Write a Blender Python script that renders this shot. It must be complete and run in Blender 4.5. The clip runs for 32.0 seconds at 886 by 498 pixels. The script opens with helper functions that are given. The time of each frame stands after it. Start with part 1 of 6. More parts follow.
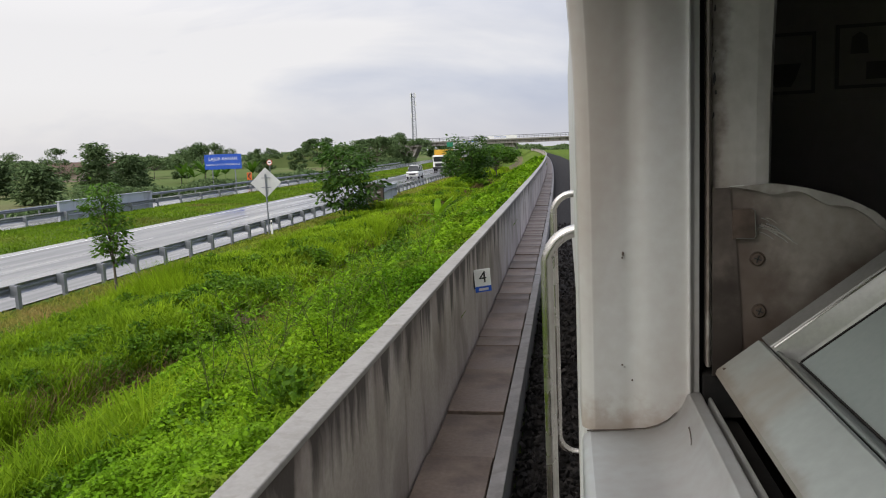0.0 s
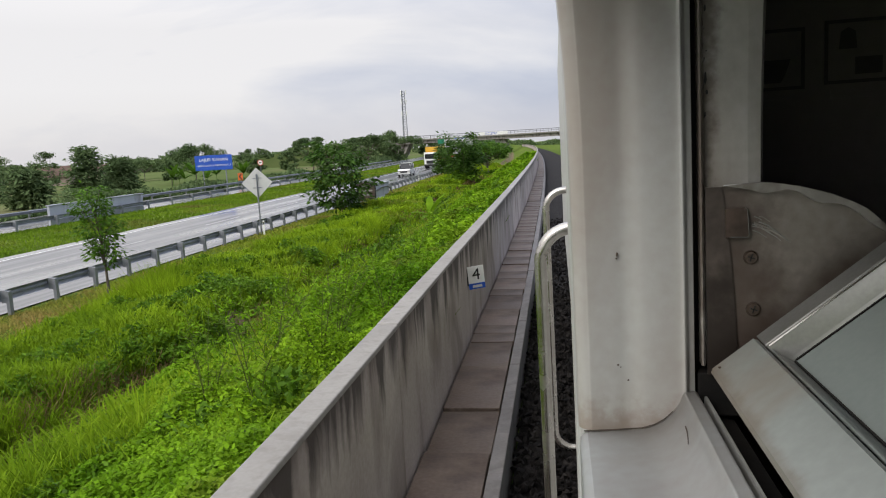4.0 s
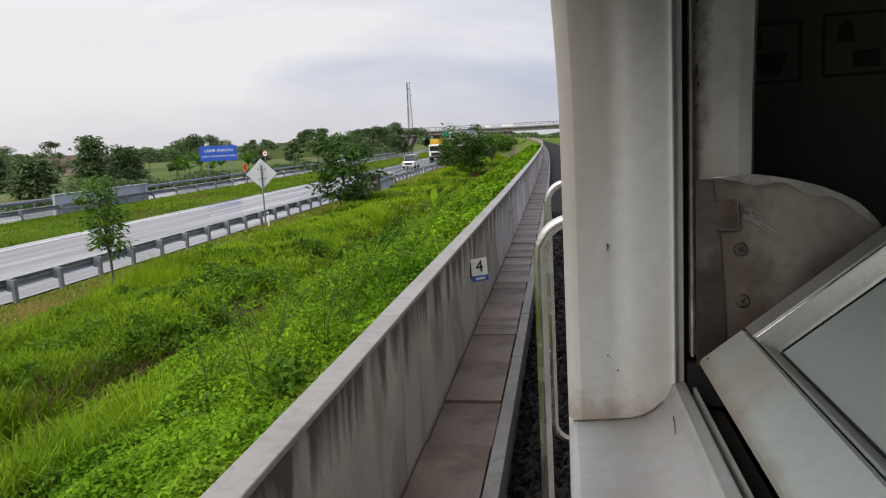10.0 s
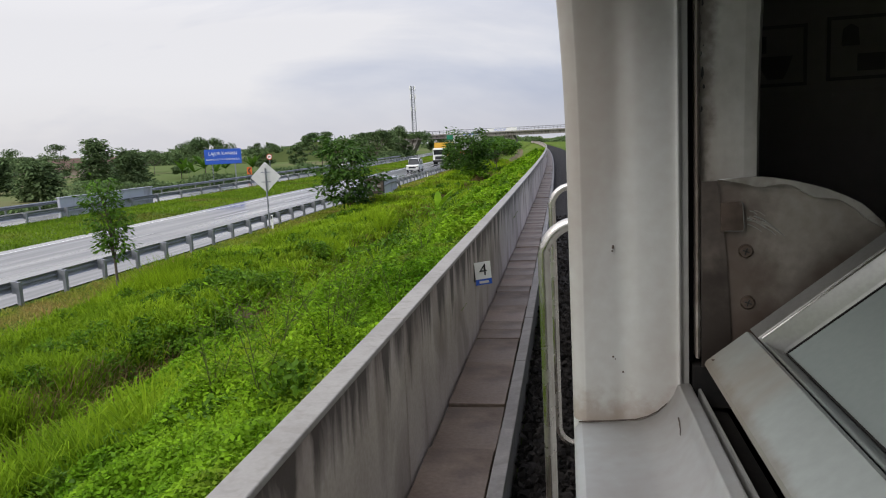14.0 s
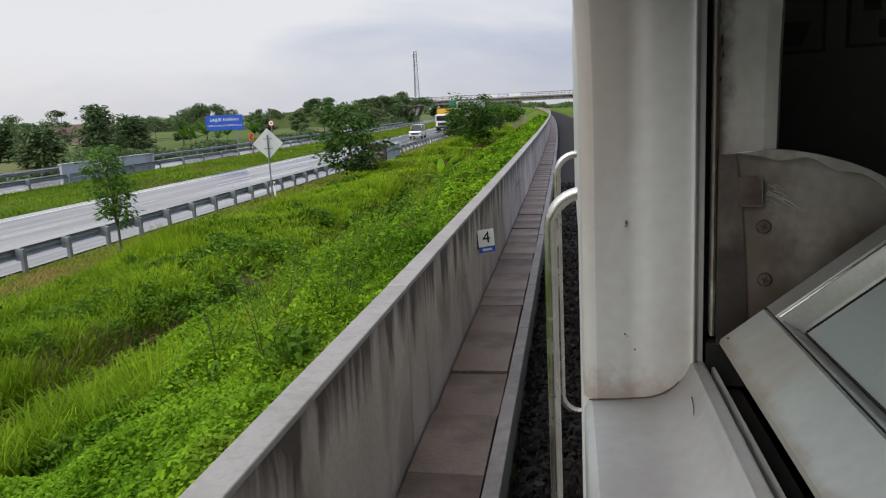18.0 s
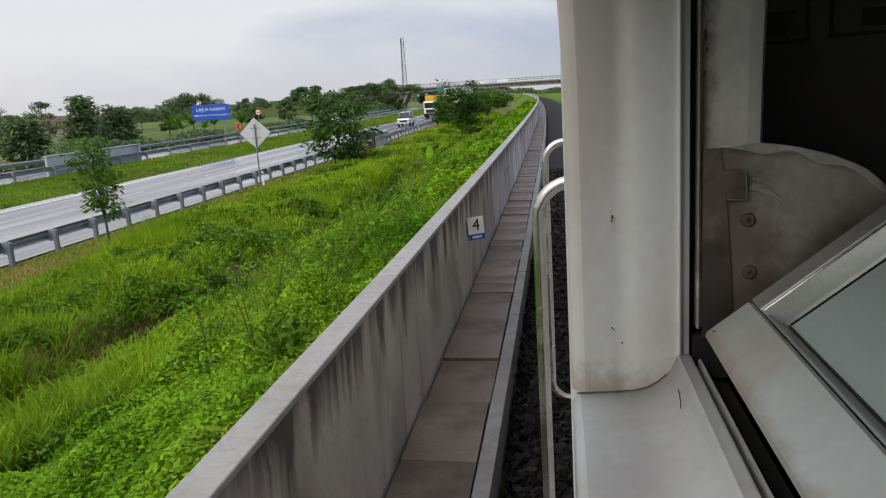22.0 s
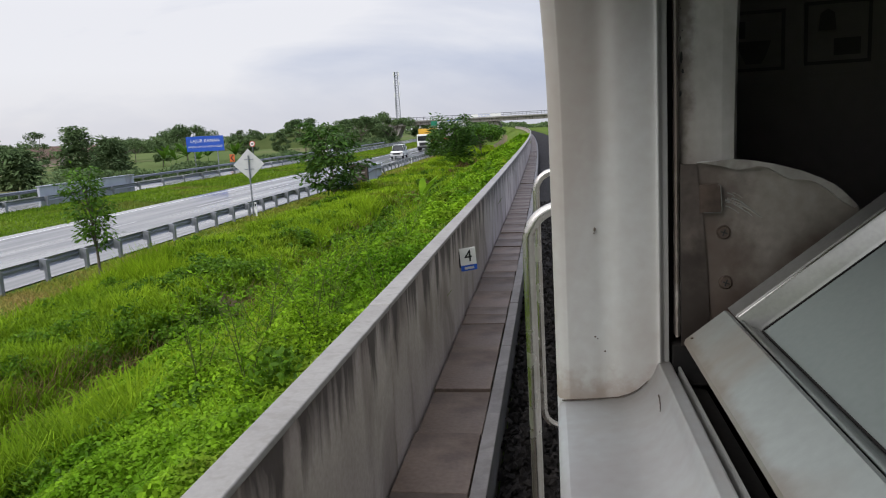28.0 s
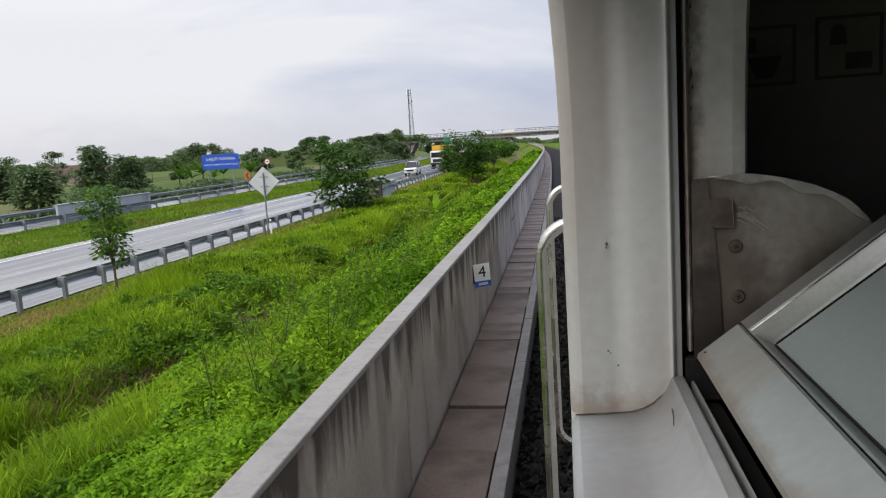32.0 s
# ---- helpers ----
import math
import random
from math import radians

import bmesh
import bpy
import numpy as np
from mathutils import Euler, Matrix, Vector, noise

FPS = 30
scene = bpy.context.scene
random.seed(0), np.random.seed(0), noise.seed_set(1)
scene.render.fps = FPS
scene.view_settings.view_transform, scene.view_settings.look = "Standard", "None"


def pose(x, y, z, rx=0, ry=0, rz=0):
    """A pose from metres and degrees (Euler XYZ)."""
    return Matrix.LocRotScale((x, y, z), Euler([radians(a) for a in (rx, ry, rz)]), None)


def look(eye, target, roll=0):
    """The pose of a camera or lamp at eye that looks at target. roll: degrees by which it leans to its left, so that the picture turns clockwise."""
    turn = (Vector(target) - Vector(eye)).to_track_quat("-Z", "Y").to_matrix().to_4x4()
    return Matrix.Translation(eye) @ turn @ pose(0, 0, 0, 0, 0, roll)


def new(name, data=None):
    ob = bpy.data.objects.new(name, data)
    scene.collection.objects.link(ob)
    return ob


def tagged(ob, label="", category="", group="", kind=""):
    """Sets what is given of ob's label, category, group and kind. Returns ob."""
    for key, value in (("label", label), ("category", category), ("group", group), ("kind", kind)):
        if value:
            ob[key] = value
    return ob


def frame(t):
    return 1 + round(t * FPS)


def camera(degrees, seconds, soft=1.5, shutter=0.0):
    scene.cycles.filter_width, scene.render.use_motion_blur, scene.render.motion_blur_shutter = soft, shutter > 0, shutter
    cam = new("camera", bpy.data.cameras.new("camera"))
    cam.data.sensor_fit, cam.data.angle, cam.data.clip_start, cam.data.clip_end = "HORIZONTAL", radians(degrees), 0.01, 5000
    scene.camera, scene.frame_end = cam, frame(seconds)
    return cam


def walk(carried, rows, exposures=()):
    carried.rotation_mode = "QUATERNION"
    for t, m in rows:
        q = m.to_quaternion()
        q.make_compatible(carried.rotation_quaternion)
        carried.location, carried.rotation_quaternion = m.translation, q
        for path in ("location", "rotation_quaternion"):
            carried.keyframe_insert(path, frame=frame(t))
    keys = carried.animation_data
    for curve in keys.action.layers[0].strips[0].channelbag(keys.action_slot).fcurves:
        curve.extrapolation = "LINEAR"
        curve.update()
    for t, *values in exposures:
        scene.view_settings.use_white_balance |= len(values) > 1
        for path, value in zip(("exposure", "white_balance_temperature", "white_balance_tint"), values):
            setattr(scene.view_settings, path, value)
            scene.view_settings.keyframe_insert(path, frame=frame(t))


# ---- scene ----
EXPOSURE = 0.03
cam = camera(62.7, 32.0, soft=1.1)
# seconds, eye in metres, turn in degrees; the carriage stands where the eye leans out of its window
ROWS = [
    (0, -0.0088, -0.0010, 2.4982, 82.178, 2.253, 9.427),
    (0.5, -0.0086, 0.0011, 2.4985, 82.098, 2.456, 9.320),
    (1, -0.0090, -0.0029, 2.4998, 82.058, 2.714, 9.176),
    (1.5, -0.0094, -0.0041, 2.5009, 82.006, 2.910, 9.085),
    (2, -0.0101, -0.0043, 2.5009, 82.085, 3.179, 8.891),
    (2.5, -0.0095, -0.0048, 2.5015, 82.059, 3.210, 8.907),
    (3, -0.0108, -0.0055, 2.5023, 81.987, 3.024, 8.799),
    (3.5, -0.0101, -0.0028, 2.5031, 81.958, 3.194, 8.733),
    (5.5, -0.0097, 0.0035, 2.5047, 81.641, 3.017, 8.584),
    (6, -0.0101, 0.0063, 2.5051, 81.450, 2.978, 8.328),
    (6.5, -0.0065, 0.0119, 2.5044, 81.261, 3.140, 8.358),
    (7, -0.0039, 0.0163, 2.5025, 81.176, 3.403, 8.393),
    (7.5, -0.0024, 0.0204, 2.5033, 80.781, 3.440, 8.408),
    (8, -0.0002, 0.0192, 2.5004, 80.909, 3.646, 8.577),
    (8.5, -0.0005, 0.0042, 2.5022, 80.755, 3.361, 8.808),
    (9, -0.0006, 0.0007, 2.4994, 81.034, 2.889, 8.985),
    (9.5, -0.0011, -0.0063, 2.5024, 81.001, 2.613, 9.056),
    (10, 0.0010, -0.0021, 2.5016, 81.332, 2.817, 9.117),
    (10.5, 0.0015, -0.0018, 2.5025, 81.463, 2.706, 9.148),
    (11, 0.0025, 0.0007, 2.5019, 81.569, 2.770, 9.131),
    (11.5, 0.0022, -0.0033, 2.5004, 81.695, 2.373, 9.355),
    (12, 0.0022, -0.0089, 2.5017, 81.636, 2.569, 9.553),
    (12.5, 0.0031, -0.0091, 2.5004, 81.758, 2.605, 9.633),
    (13, 0.0030, -0.0101, 2.4991, 81.832, 2.593, 9.700),
    (13.5, 0.0013, -0.0091, 2.5002, 81.636, 2.539, 9.592),
    (14, -0.0005, -0.0059, 2.5001, 81.632, 2.704, 9.426),
    (14.5, -0.0035, -0.0053, 2.5016, 81.330, 2.631, 9.243),
    (16.5, -0.0030, 0.0074, 2.5006, 79.947, 2.816, 9.410),
    (17, -0.0037, 0.0098, 2.5004, 79.459, 2.608, 9.481),
    (17.5, -0.0069, 0.0080, 2.5033, 78.987, 2.487, 9.457),
    (18, -0.0075, 0.0102, 2.5043, 79.041, 2.703, 9.648),
    (18.5, -0.0089, 0.0099, 2.5070, 78.889, 2.666, 9.810),
    (19, -0.0117, 0.0090, 2.5099, 78.798, 2.905, 9.527),
    (19.5, -0.0115, 0.0078, 2.5100, 78.856, 3.167, 9.347),
    (20, -0.0089, 0.0086, 2.5113, 78.688, 3.265, 9.426),
    (20.5, -0.0086, 0.0090, 2.5125, 78.565, 3.562, 9.152),
    (21, -0.0046, 0.0104, 2.5130, 78.325, 3.526, 9.255),
    (21.5, -0.0067, 0.0107, 2.5115, 78.269, 3.529, 8.748),
    (22, -0.0048, 0.0115, 2.5121, 77.992, 3.352, 8.718),
    (22.5, -0.0042, 0.0177, 2.5095, 78.044, 3.152, 8.452),
    (23, -0.0019, 0.0201, 2.5079, 78.123, 3.024, 8.455),
    (23.5, -0.0005, 0.0169, 2.5050, 78.464, 2.808, 8.427),
    (24, 0.0024, 0.0141, 2.5024, 78.781, 2.484, 8.716),
    (24.5, 0.0035, 0.0041, 2.5027, 79.044, 2.595, 8.862),
    (25, 0.0034, -0.0102, 2.5035, 79.273, 2.539, 9.138),
    (25.5, 0.0013, -0.0152, 2.5051, 79.208, 2.496, 8.899),
    (27.5, 0.0014, -0.0120, 2.4994, 80.300, 2.949, 8.226),
    (28, 0.0009, -0.0160, 2.4991, 80.499, 2.962, 8.192),
    (28.5, 0.0027, -0.0138, 2.5000, 80.460, 2.843, 8.341),
    (29, 0.0042, -0.0138, 2.5011, 80.522, 2.965, 8.510),
    (29.5, 0.0052, -0.0152, 2.5027, 80.589, 3.109, 8.699),
    (30, 0.0060, -0.0159, 2.5036, 80.877, 3.640, 8.867),
    (30.5, 0.0051, -0.0180, 2.5034, 80.997, 3.431, 9.043),
    (31, 0.0032, -0.0219, 2.5026, 81.308, 3.545, 8.988),
    (31.5, 0.0027, -0.0232, 2.5018, 81.451, 3.282, 9.206),
    (32, 0.0026, -0.0222, 2.4992, 81.831, 3.370, 9.235),
]
walk(cam, [(t, pose(x, y, z, a, b, c)) for t, x, y, z, a, b, c in ROWS],
     [(0.0, EXPOSURE + 0.10, 6700, 10), (6.0, EXPOSURE + 0.10, 6700, 10), (10.0, EXPOSURE + 0.07, 6650, 11), (13.0, EXPOSURE + 0.04, 6570, 11),
      (20.0, EXPOSURE, 6500, 10), (25.0, EXPOSURE + 0.02, 6500, 10), (28.0, EXPOSURE + 0.08, 6420, 11), (32.0, EXPOSURE + 0.09, 6450, 11)])
LEAN = -0.40          # the carriage leans a little on the canted track

# ---- world and light: a wet, overcast afternoon ----
world = bpy.data.worlds.new("overcast_sky")
scene.world = world
world.use_nodes = True
wn, wl = world.node_tree.nodes, world.node_tree.links
wn.clear()
SUN_UP, SUN_ROUND = 42.0, 218.0


def wnode(kind, **props):
    n = wn.new(kind)
    for k, v in props.items():
        n.inputs[k].default_value = v
    return n


sky = wn.new("ShaderNodeTexSky")
sky.sky_type, sky.sun_disc = "NISHITA", False
sky.sun_elevation, sky.sun_rotation = radians(SUN_UP), radians(SUN_ROUND)
coord = wn.new("ShaderNodeTexCoord")
split = wn.new("ShaderNodeSeparateXYZ")
wl.new(coord.outputs["Generated"], split.inputs[0])
# cloud sheets: stretched along the horizon
stretch = wn.new("ShaderNodeMapping")
stretch.inputs["Scale"].default_value = (1.0, 1.0, 3.2)
wl.new(coord.outputs["Generated"], stretch.inputs[0])
cloud = wnode("ShaderNodeTexNoise", Scale=1.7, Detail=7.0, Roughness=0.52, Distortion=0.5)
wl.new(stretch.outputs[0], cloud.inputs["Vector"])
tone = wn.new("ShaderNodeValToRGB")
tone.color_ramp.elements[0].position, tone.color_ramp.elements[1].position = 0.32, 0.50
tone.color_ramp.elements[0].color = (0.43, 0.485, 0.635, 1)
tone.color_ramp.elements[1].color = (0.83, 0.83, 0.86, 1)
# the cloud thins out towards the left of the line
lean_x = wn.new("ShaderNodeMath")
lean_x.operation = "MULTIPLY_ADD"
lean_x.inputs[1].default_value, lean_x.inputs[2].default_value = -0.34, 0.0
wl.new(split.outputs["X"], lean_x.inputs[0])
thin = wn.new("ShaderNodeMath")
thin.operation = "MULTIPLY_ADD"
thin.inputs[1].default_value = 0.62
wl.new(cloud.outputs["Fac"], thin.inputs[0])
wl.new(lean_x.outputs[0], thin.inputs[2])
wl.new(thin.outputs[0], tone.inputs[0])
# pale haze close to the horizon
haze = wn.new("ShaderNodeMapRange")
for k, v in ((1, 0.0), (2, 0.09), (3, 0.65), (4, 0.0)):
    haze.inputs[k].default_value = v
wl.new(split.outputs["Z"], haze.inputs[0])
hazed = wn.new("ShaderNodeMixRGB")
hazed.inputs[2].default_value = (0.68, 0.67, 0.70, 1)
wl.new(haze.outputs[0], hazed.inputs[0])
wl.new(tone.outputs[0], hazed.inputs[1])
# brighter where the veiled sun stands
glow_dot = wn.new("ShaderNodeVectorMath")
glow_dot.operation = "DOT_PRODUCT"
glow_dot.inputs[1].default_value = (math.sin(radians(SUN_ROUND)) * math.cos(radians(SUN_UP)), math.cos(radians(SUN_ROUND)) * math.cos(radians(SUN_UP)), math.sin(radians(SUN_UP)))
wl.new(coord.outputs["Generated"], glow_dot.inputs[0])
glow = wn.new("ShaderNodeMapRange")
for k, v in ((1, 0.35), (2, 0.98), (3, 0.0), (4, 0.9)):
    glow.inputs[k].default_value = v
wl.new(glow_dot.outputs["Value"], glow.inputs[0])
glowing = wn.new("ShaderNodeMixRGB")
glowing.inputs[2].default_value = (0.95, 0.95, 0.97, 1)
wl.new(glow.outputs[0], glowing.inputs[0])
# an overcast sky grows brighter towards the zenith
lift = wn.new("ShaderNodeMapRange")
for k, v in ((1, 0.16), (2, 0.9), (3, 1.0), (4, 2.4)):
    lift.inputs[k].default_value = v
wl.new(split.outputs["Z"], lift.inputs[0])
clouds = wn.new("ShaderNodeBackground")
wl.new(hazed.outputs[0], glowing.inputs[1])
wl.new(glowing.outputs[0], clouds.inputs[0])
wl.new(lift.outputs[0], clouds.inputs[1])
blue = wnode("ShaderNodeBackground", Strength=0.07)
wl.new(sky.outputs[0], blue.inputs[0])
both = wnode("ShaderNodeMixShader", Fac=0.9)
wl.new(blue.outputs[0], both.inputs[1])
wl.new(clouds.outputs[0], both.inputs[2])
wl.new(both.outputs[0], wn.new("ShaderNodeOutputWorld").inputs[0])

sun = new("sun", bpy.data.lights.new("sun", "SUN"))
sun.data.energy, sun.data.angle, sun.data.color = 1.5, radians(25), (1.0, 0.96, 0.9)
_a, _e = radians(SUN_ROUND), radians(SUN_UP)
sun.matrix_world = look((0, 0, 60), (-60 * math.sin(_a) * math.cos(_e), -60 * math.cos(_a) * math.cos(_e), 60 - 60 * math.sin(_e)))


# ---- materials ----
def ramp(nodes, stops):
    r = nodes.new("ShaderNodeValToRGB")
    while len(r.color_ramp.elements) < len(stops):
        r.color_ramp.elements.new(0.5)
    for e, (p, c) in zip(r.color_ramp.elements, stops):
        e.position, e.color = p, (*c, 1)
    return r


def surface(name, c1, c2, scale=3.0, fine=60.0, rough=0.6, rough2=None, metal=0.0, bump=0.15, depth=0.01, dirt=None, dirt_scale=1.0,
            dirt_at=(0.5, 0.7), stretch=(1, 1, 1), per=None, per_amount=0.25, through_light=0.0, spec=0.5, coat=0.0, warp=0.6):
    """A painted, cast or grown surface: two tones on two scales, dirt with a shape of its own, fine relief."""
    m = bpy.data.materials.new(name)
    m.use_nodes = True
    n, l = m.node_tree.nodes, m.node_tree.links
    b = n["Principled BSDF"]
    tc = n.new("ShaderNodeTexCoord")
    mp = n.new("ShaderNodeMapping")
    mp.inputs["Scale"].default_value = stretch
    l.new(tc.outputs["Object"], mp.inputs[0])
    big = n.new("ShaderNodeTexNoise")
    big.inputs["Scale"].default_value, big.inputs["Detail"].default_value = scale, 5
    l.new(mp.outputs[0], big.inputs["Vector"])
    small = n.new("ShaderNodeTexNoise")
    small.inputs["Scale"].default_value, small.inputs["Detail"].default_value = fine, 4
    l.new(tc.outputs["Object"], small.inputs["Vector"])
    mix = n.new("ShaderNodeMixRGB")
    mix.inputs[0].default_value = 0.3
    l.new(big.outputs["Fac"], mix.inputs[1])
    l.new(small.outputs["Fac"], mix.inputs[2])
    r = ramp(n, ((0.33, c1), (0.67, c2)))
    l.new(mix.outputs[0], r.inputs[0])
    colour = r.outputs[0]
    if dirt:
        dn = n.new("ShaderNodeTexNoise")
        dn.inputs["Scale"].default_value, dn.inputs["Detail"].default_value, dn.inputs["Distortion"].default_value = dirt_scale, 8, warp
        l.new(mp.outputs[0], dn.inputs["Vector"])
        mr = n.new("ShaderNodeMapRange")
        mr.inputs[1].default_value, mr.inputs[2].default_value = dirt_at
        l.new(dn.outputs["Fac"], mr.inputs[0])
        dm = n.new("ShaderNodeMixRGB")
        dm.inputs[2].default_value = (*dirt, 1)
        l.new(mr.outputs[0], dm.inputs[0])
        l.new(colour, dm.inputs[1])
        colour = dm.outputs[0]
    if per:
        src = n.new("ShaderNodeObjectInfo" if per == "object" else "ShaderNodeNewGeometry")
        mr = n.new("ShaderNodeMapRange")
        mr.inputs[3].default_value, mr.inputs[4].default_value = 1 - per_amount, 1 + per_amount
        l.new(src.outputs["Random" if per == "object" else "Random Per Island"], mr.inputs[0])
        hv = n.new("ShaderNodeHueSaturation")
        l.new(mr.outputs[0], hv.inputs["Value"])
        l.new(colour, hv.inputs["Color"])
        colour = hv.outputs[0]
    l.new(colour, b.inputs["Base Color"])
    b.inputs["Metallic"].default_value = metal
    b.inputs["Specular IOR Level"].default_value = spec
    b.inputs["Coat Weight"].default_value, b.inputs["Coat Roughness"].default_value = coat, 0.06
    if rough2 is None:
        b.inputs["Roughness"].default_value = rough
    else:
        rr = n.new("ShaderNodeMapRange")
        rr.inputs[1].default_value, rr.inputs[2].default_value, rr.inputs[3].default_value, rr.inputs[4].default_value = 0.35, 0.65, rough, rough2
        l.new(big.outputs["Fac"], rr.inputs[0])
        l.new(rr.outputs[0], b.inputs["Roughness"])
    if bump:
        bp = n.new("ShaderNodeBump")
        bp.inputs["Strength"].default_value, bp.inputs["Distance"].default_value = bump, depth
        l.new(small.outputs["Fac"], bp.inputs["Height"])
        l.new(bp.outputs[0], b.inputs["Normal"])
    if through_light:
        tr = n.new("ShaderNodeBsdfTranslucent")
        l.new(colour, tr.inputs[0])
        ms = n.new("ShaderNodeMixShader")
        ms.inputs[0].default_value = through_light
        l.new(b.outputs[0], ms.inputs[1])
        l.new(tr.outputs[0], ms.inputs[2])
        l.new(ms.outputs[0], n["Material Output"].inputs[0])
    return m


PAINT = surface("carriage_paint", (0.368, 0.354, 0.345), (0.476, 0.506, 0.498), 6, 90, 0.40, 0.52, bump=0.04, depth=0.001, dirt=(0.27, 0.222, 0.185), dirt_scale=8, dirt_at=(0.50, 0.84), stretch=(1, 1, 0.22))
SASH = surface("sash_paint", (0.195, 0.215, 0.206), (0.275, 0.30, 0.29), 6, 120, 0.38, 0.5, metal=0.1, bump=0.03, depth=0.001, dirt=(0.175, 0.14, 0.108), dirt_scale=7, dirt_at=(0.46, 0.78))
PANE = surface("frosted_pane", (0.15, 0.176, 0.167), (0.195, 0.222, 0.213), 4, 200, 0.35, 0.45, bump=0.02, depth=0.001)
CHROME = surface("chrome", (0.38, 0.36, 0.33), (0.55, 0.53, 0.50), 12, 150, 0.16, 0.34, metal=1.0, bump=0.03, depth=0.001)
ALU = surface("brushed_aluminium", (0.33, 0.33, 0.315), (0.45, 0.45, 0.435), 20, 300, 0.34, 0.5, metal=0.7, bump=0.05, depth=0.001)
STILE = surface("dull_aluminium", (0.155, 0.155, 0.149), (0.235, 0.235, 0.226), 20, 300, 0.42, 0.55, metal=0.6, bump=0.05, depth=0.001)
STEEL = surface("stained_steel_plate", (0.120, 0.102, 0.086), (0.325, 0.296, 0.265), 14, 90, 0.34, 0.6, metal=0.40, bump=0.06, depth=0.001, dirt=(0.088, 0.060, 0.046), dirt_scale=10, dirt_at=(0.44, 0.74))
RUSTY = surface("brown_stained_steel", (0.040, 0.028, 0.022), (0.12, 0.088, 0.070), 30, 140, 0.45, 0.7, metal=0.3, bump=0.1, depth=0.002, dirt=(0.19, 0.165, 0.14), dirt_scale=50, dirt_at=(0.60, 0.75))
LIP = surface("dull_rolled_steel", (0.27, 0.252, 0.228), (0.45, 0.432, 0.40), 22, 120, 0.32, 0.55, metal=0.45, bump=0.06, depth=0.001, dirt=(0.10, 0.07, 0.055), dirt_scale=26, dirt_at=(0.50, 0.74))
RUSTSCREW = surface("worn_brown_screw", (0.062, 0.043, 0.033), (0.135, 0.104, 0.084), 60, 300, 0.4, 0.6, metal=0.5, bump=0.1, depth=0.001)
RUBBER = surface("black_rubber", (0.007, 0.007, 0.007), (0.018, 0.016, 0.015), 20, 150, 0.75, bump=0.1, depth=0.002, spec=0.2)
LINING = surface("dark_lining", (0.18, 0.168, 0.152), (0.24, 0.225, 0.206), 3, 60, 0.6, bump=0.05, depth=0.003)
STICKER = surface("dim_sticker", (0.20, 0.188, 0.172), (0.25, 0.236, 0.218), 8, 60, 0.5, bump=0)
PRINT = surface("black_print", (0.06, 0.056, 0.052), (0.09, 0.085, 0.08), 8, 60, 0.5, bump=0)
SEALANT = surface("brown_grime", (0.028, 0.020, 0.015), (0.085, 0.064, 0.050), 60, 220, 0.8, bump=0.2, depth=0.002)

CONCRETE = surface("stained_concrete", (0.22, 0.198, 0.182), (0.36, 0.332, 0.31), 1.8, 30, 0.78, bump=0.3, depth=0.006, dirt=(0.070, 0.055, 0.047), dirt_scale=1.5, dirt_at=(0.50, 0.68), stretch=(1, 1.15, 0.30), per="object", per_amount=0.15)
COPING = surface("coping_concrete", (0.225, 0.212, 0.196), (0.31, 0.298, 0.278), 2, 40, 0.7, bump=0.25, depth=0.008, dirt=(0.185, 0.172, 0.155), dirt_scale=12, dirt_at=(0.50, 0.85), per="object", per_amount=0.08)
KERB = surface("kerb_concrete", (0.135, 0.122, 0.112), (0.215, 0.20, 0.187), 2, 40, 0.6, bump=0.25, depth=0.008, dirt=(0.11, 0.095, 0.085), dirt_scale=5, dirt_at=(0.50, 0.8), per="object", per_amount=0.10)
SLAB = surface("wet_slab_concrete", (0.110, 0.079, 0.060), (0.226, 0.174, 0.139), 1.3, 26, 0.36, 0.66, bump=0.35, depth=0.006, dirt=(0.055, 0.040, 0.032), dirt_scale=1.6, dirt_at=(0.44, 0.74), stretch=(0.9, 1.1, 1), per="object", per_amount=0.22, spec=0.16, warp=0.1)
BALLAST = surface("dark_ballast", (0.009, 0.008, 0.008), (0.030, 0.027, 0.025), 18, 90, 0.85, bump=0.6, depth=0.02, per="island", per_amount=0.6, spec=0.1)
ASPHALT = surface("wet_asphalt", (0.038, 0.040, 0.045), (0.098, 0.100, 0.107), 0.9, 9, 0.06, 0.66, bump=0.10, depth=0.004, stretch=(1.1, 0.05, 1), spec=0.8, coat=0.42)


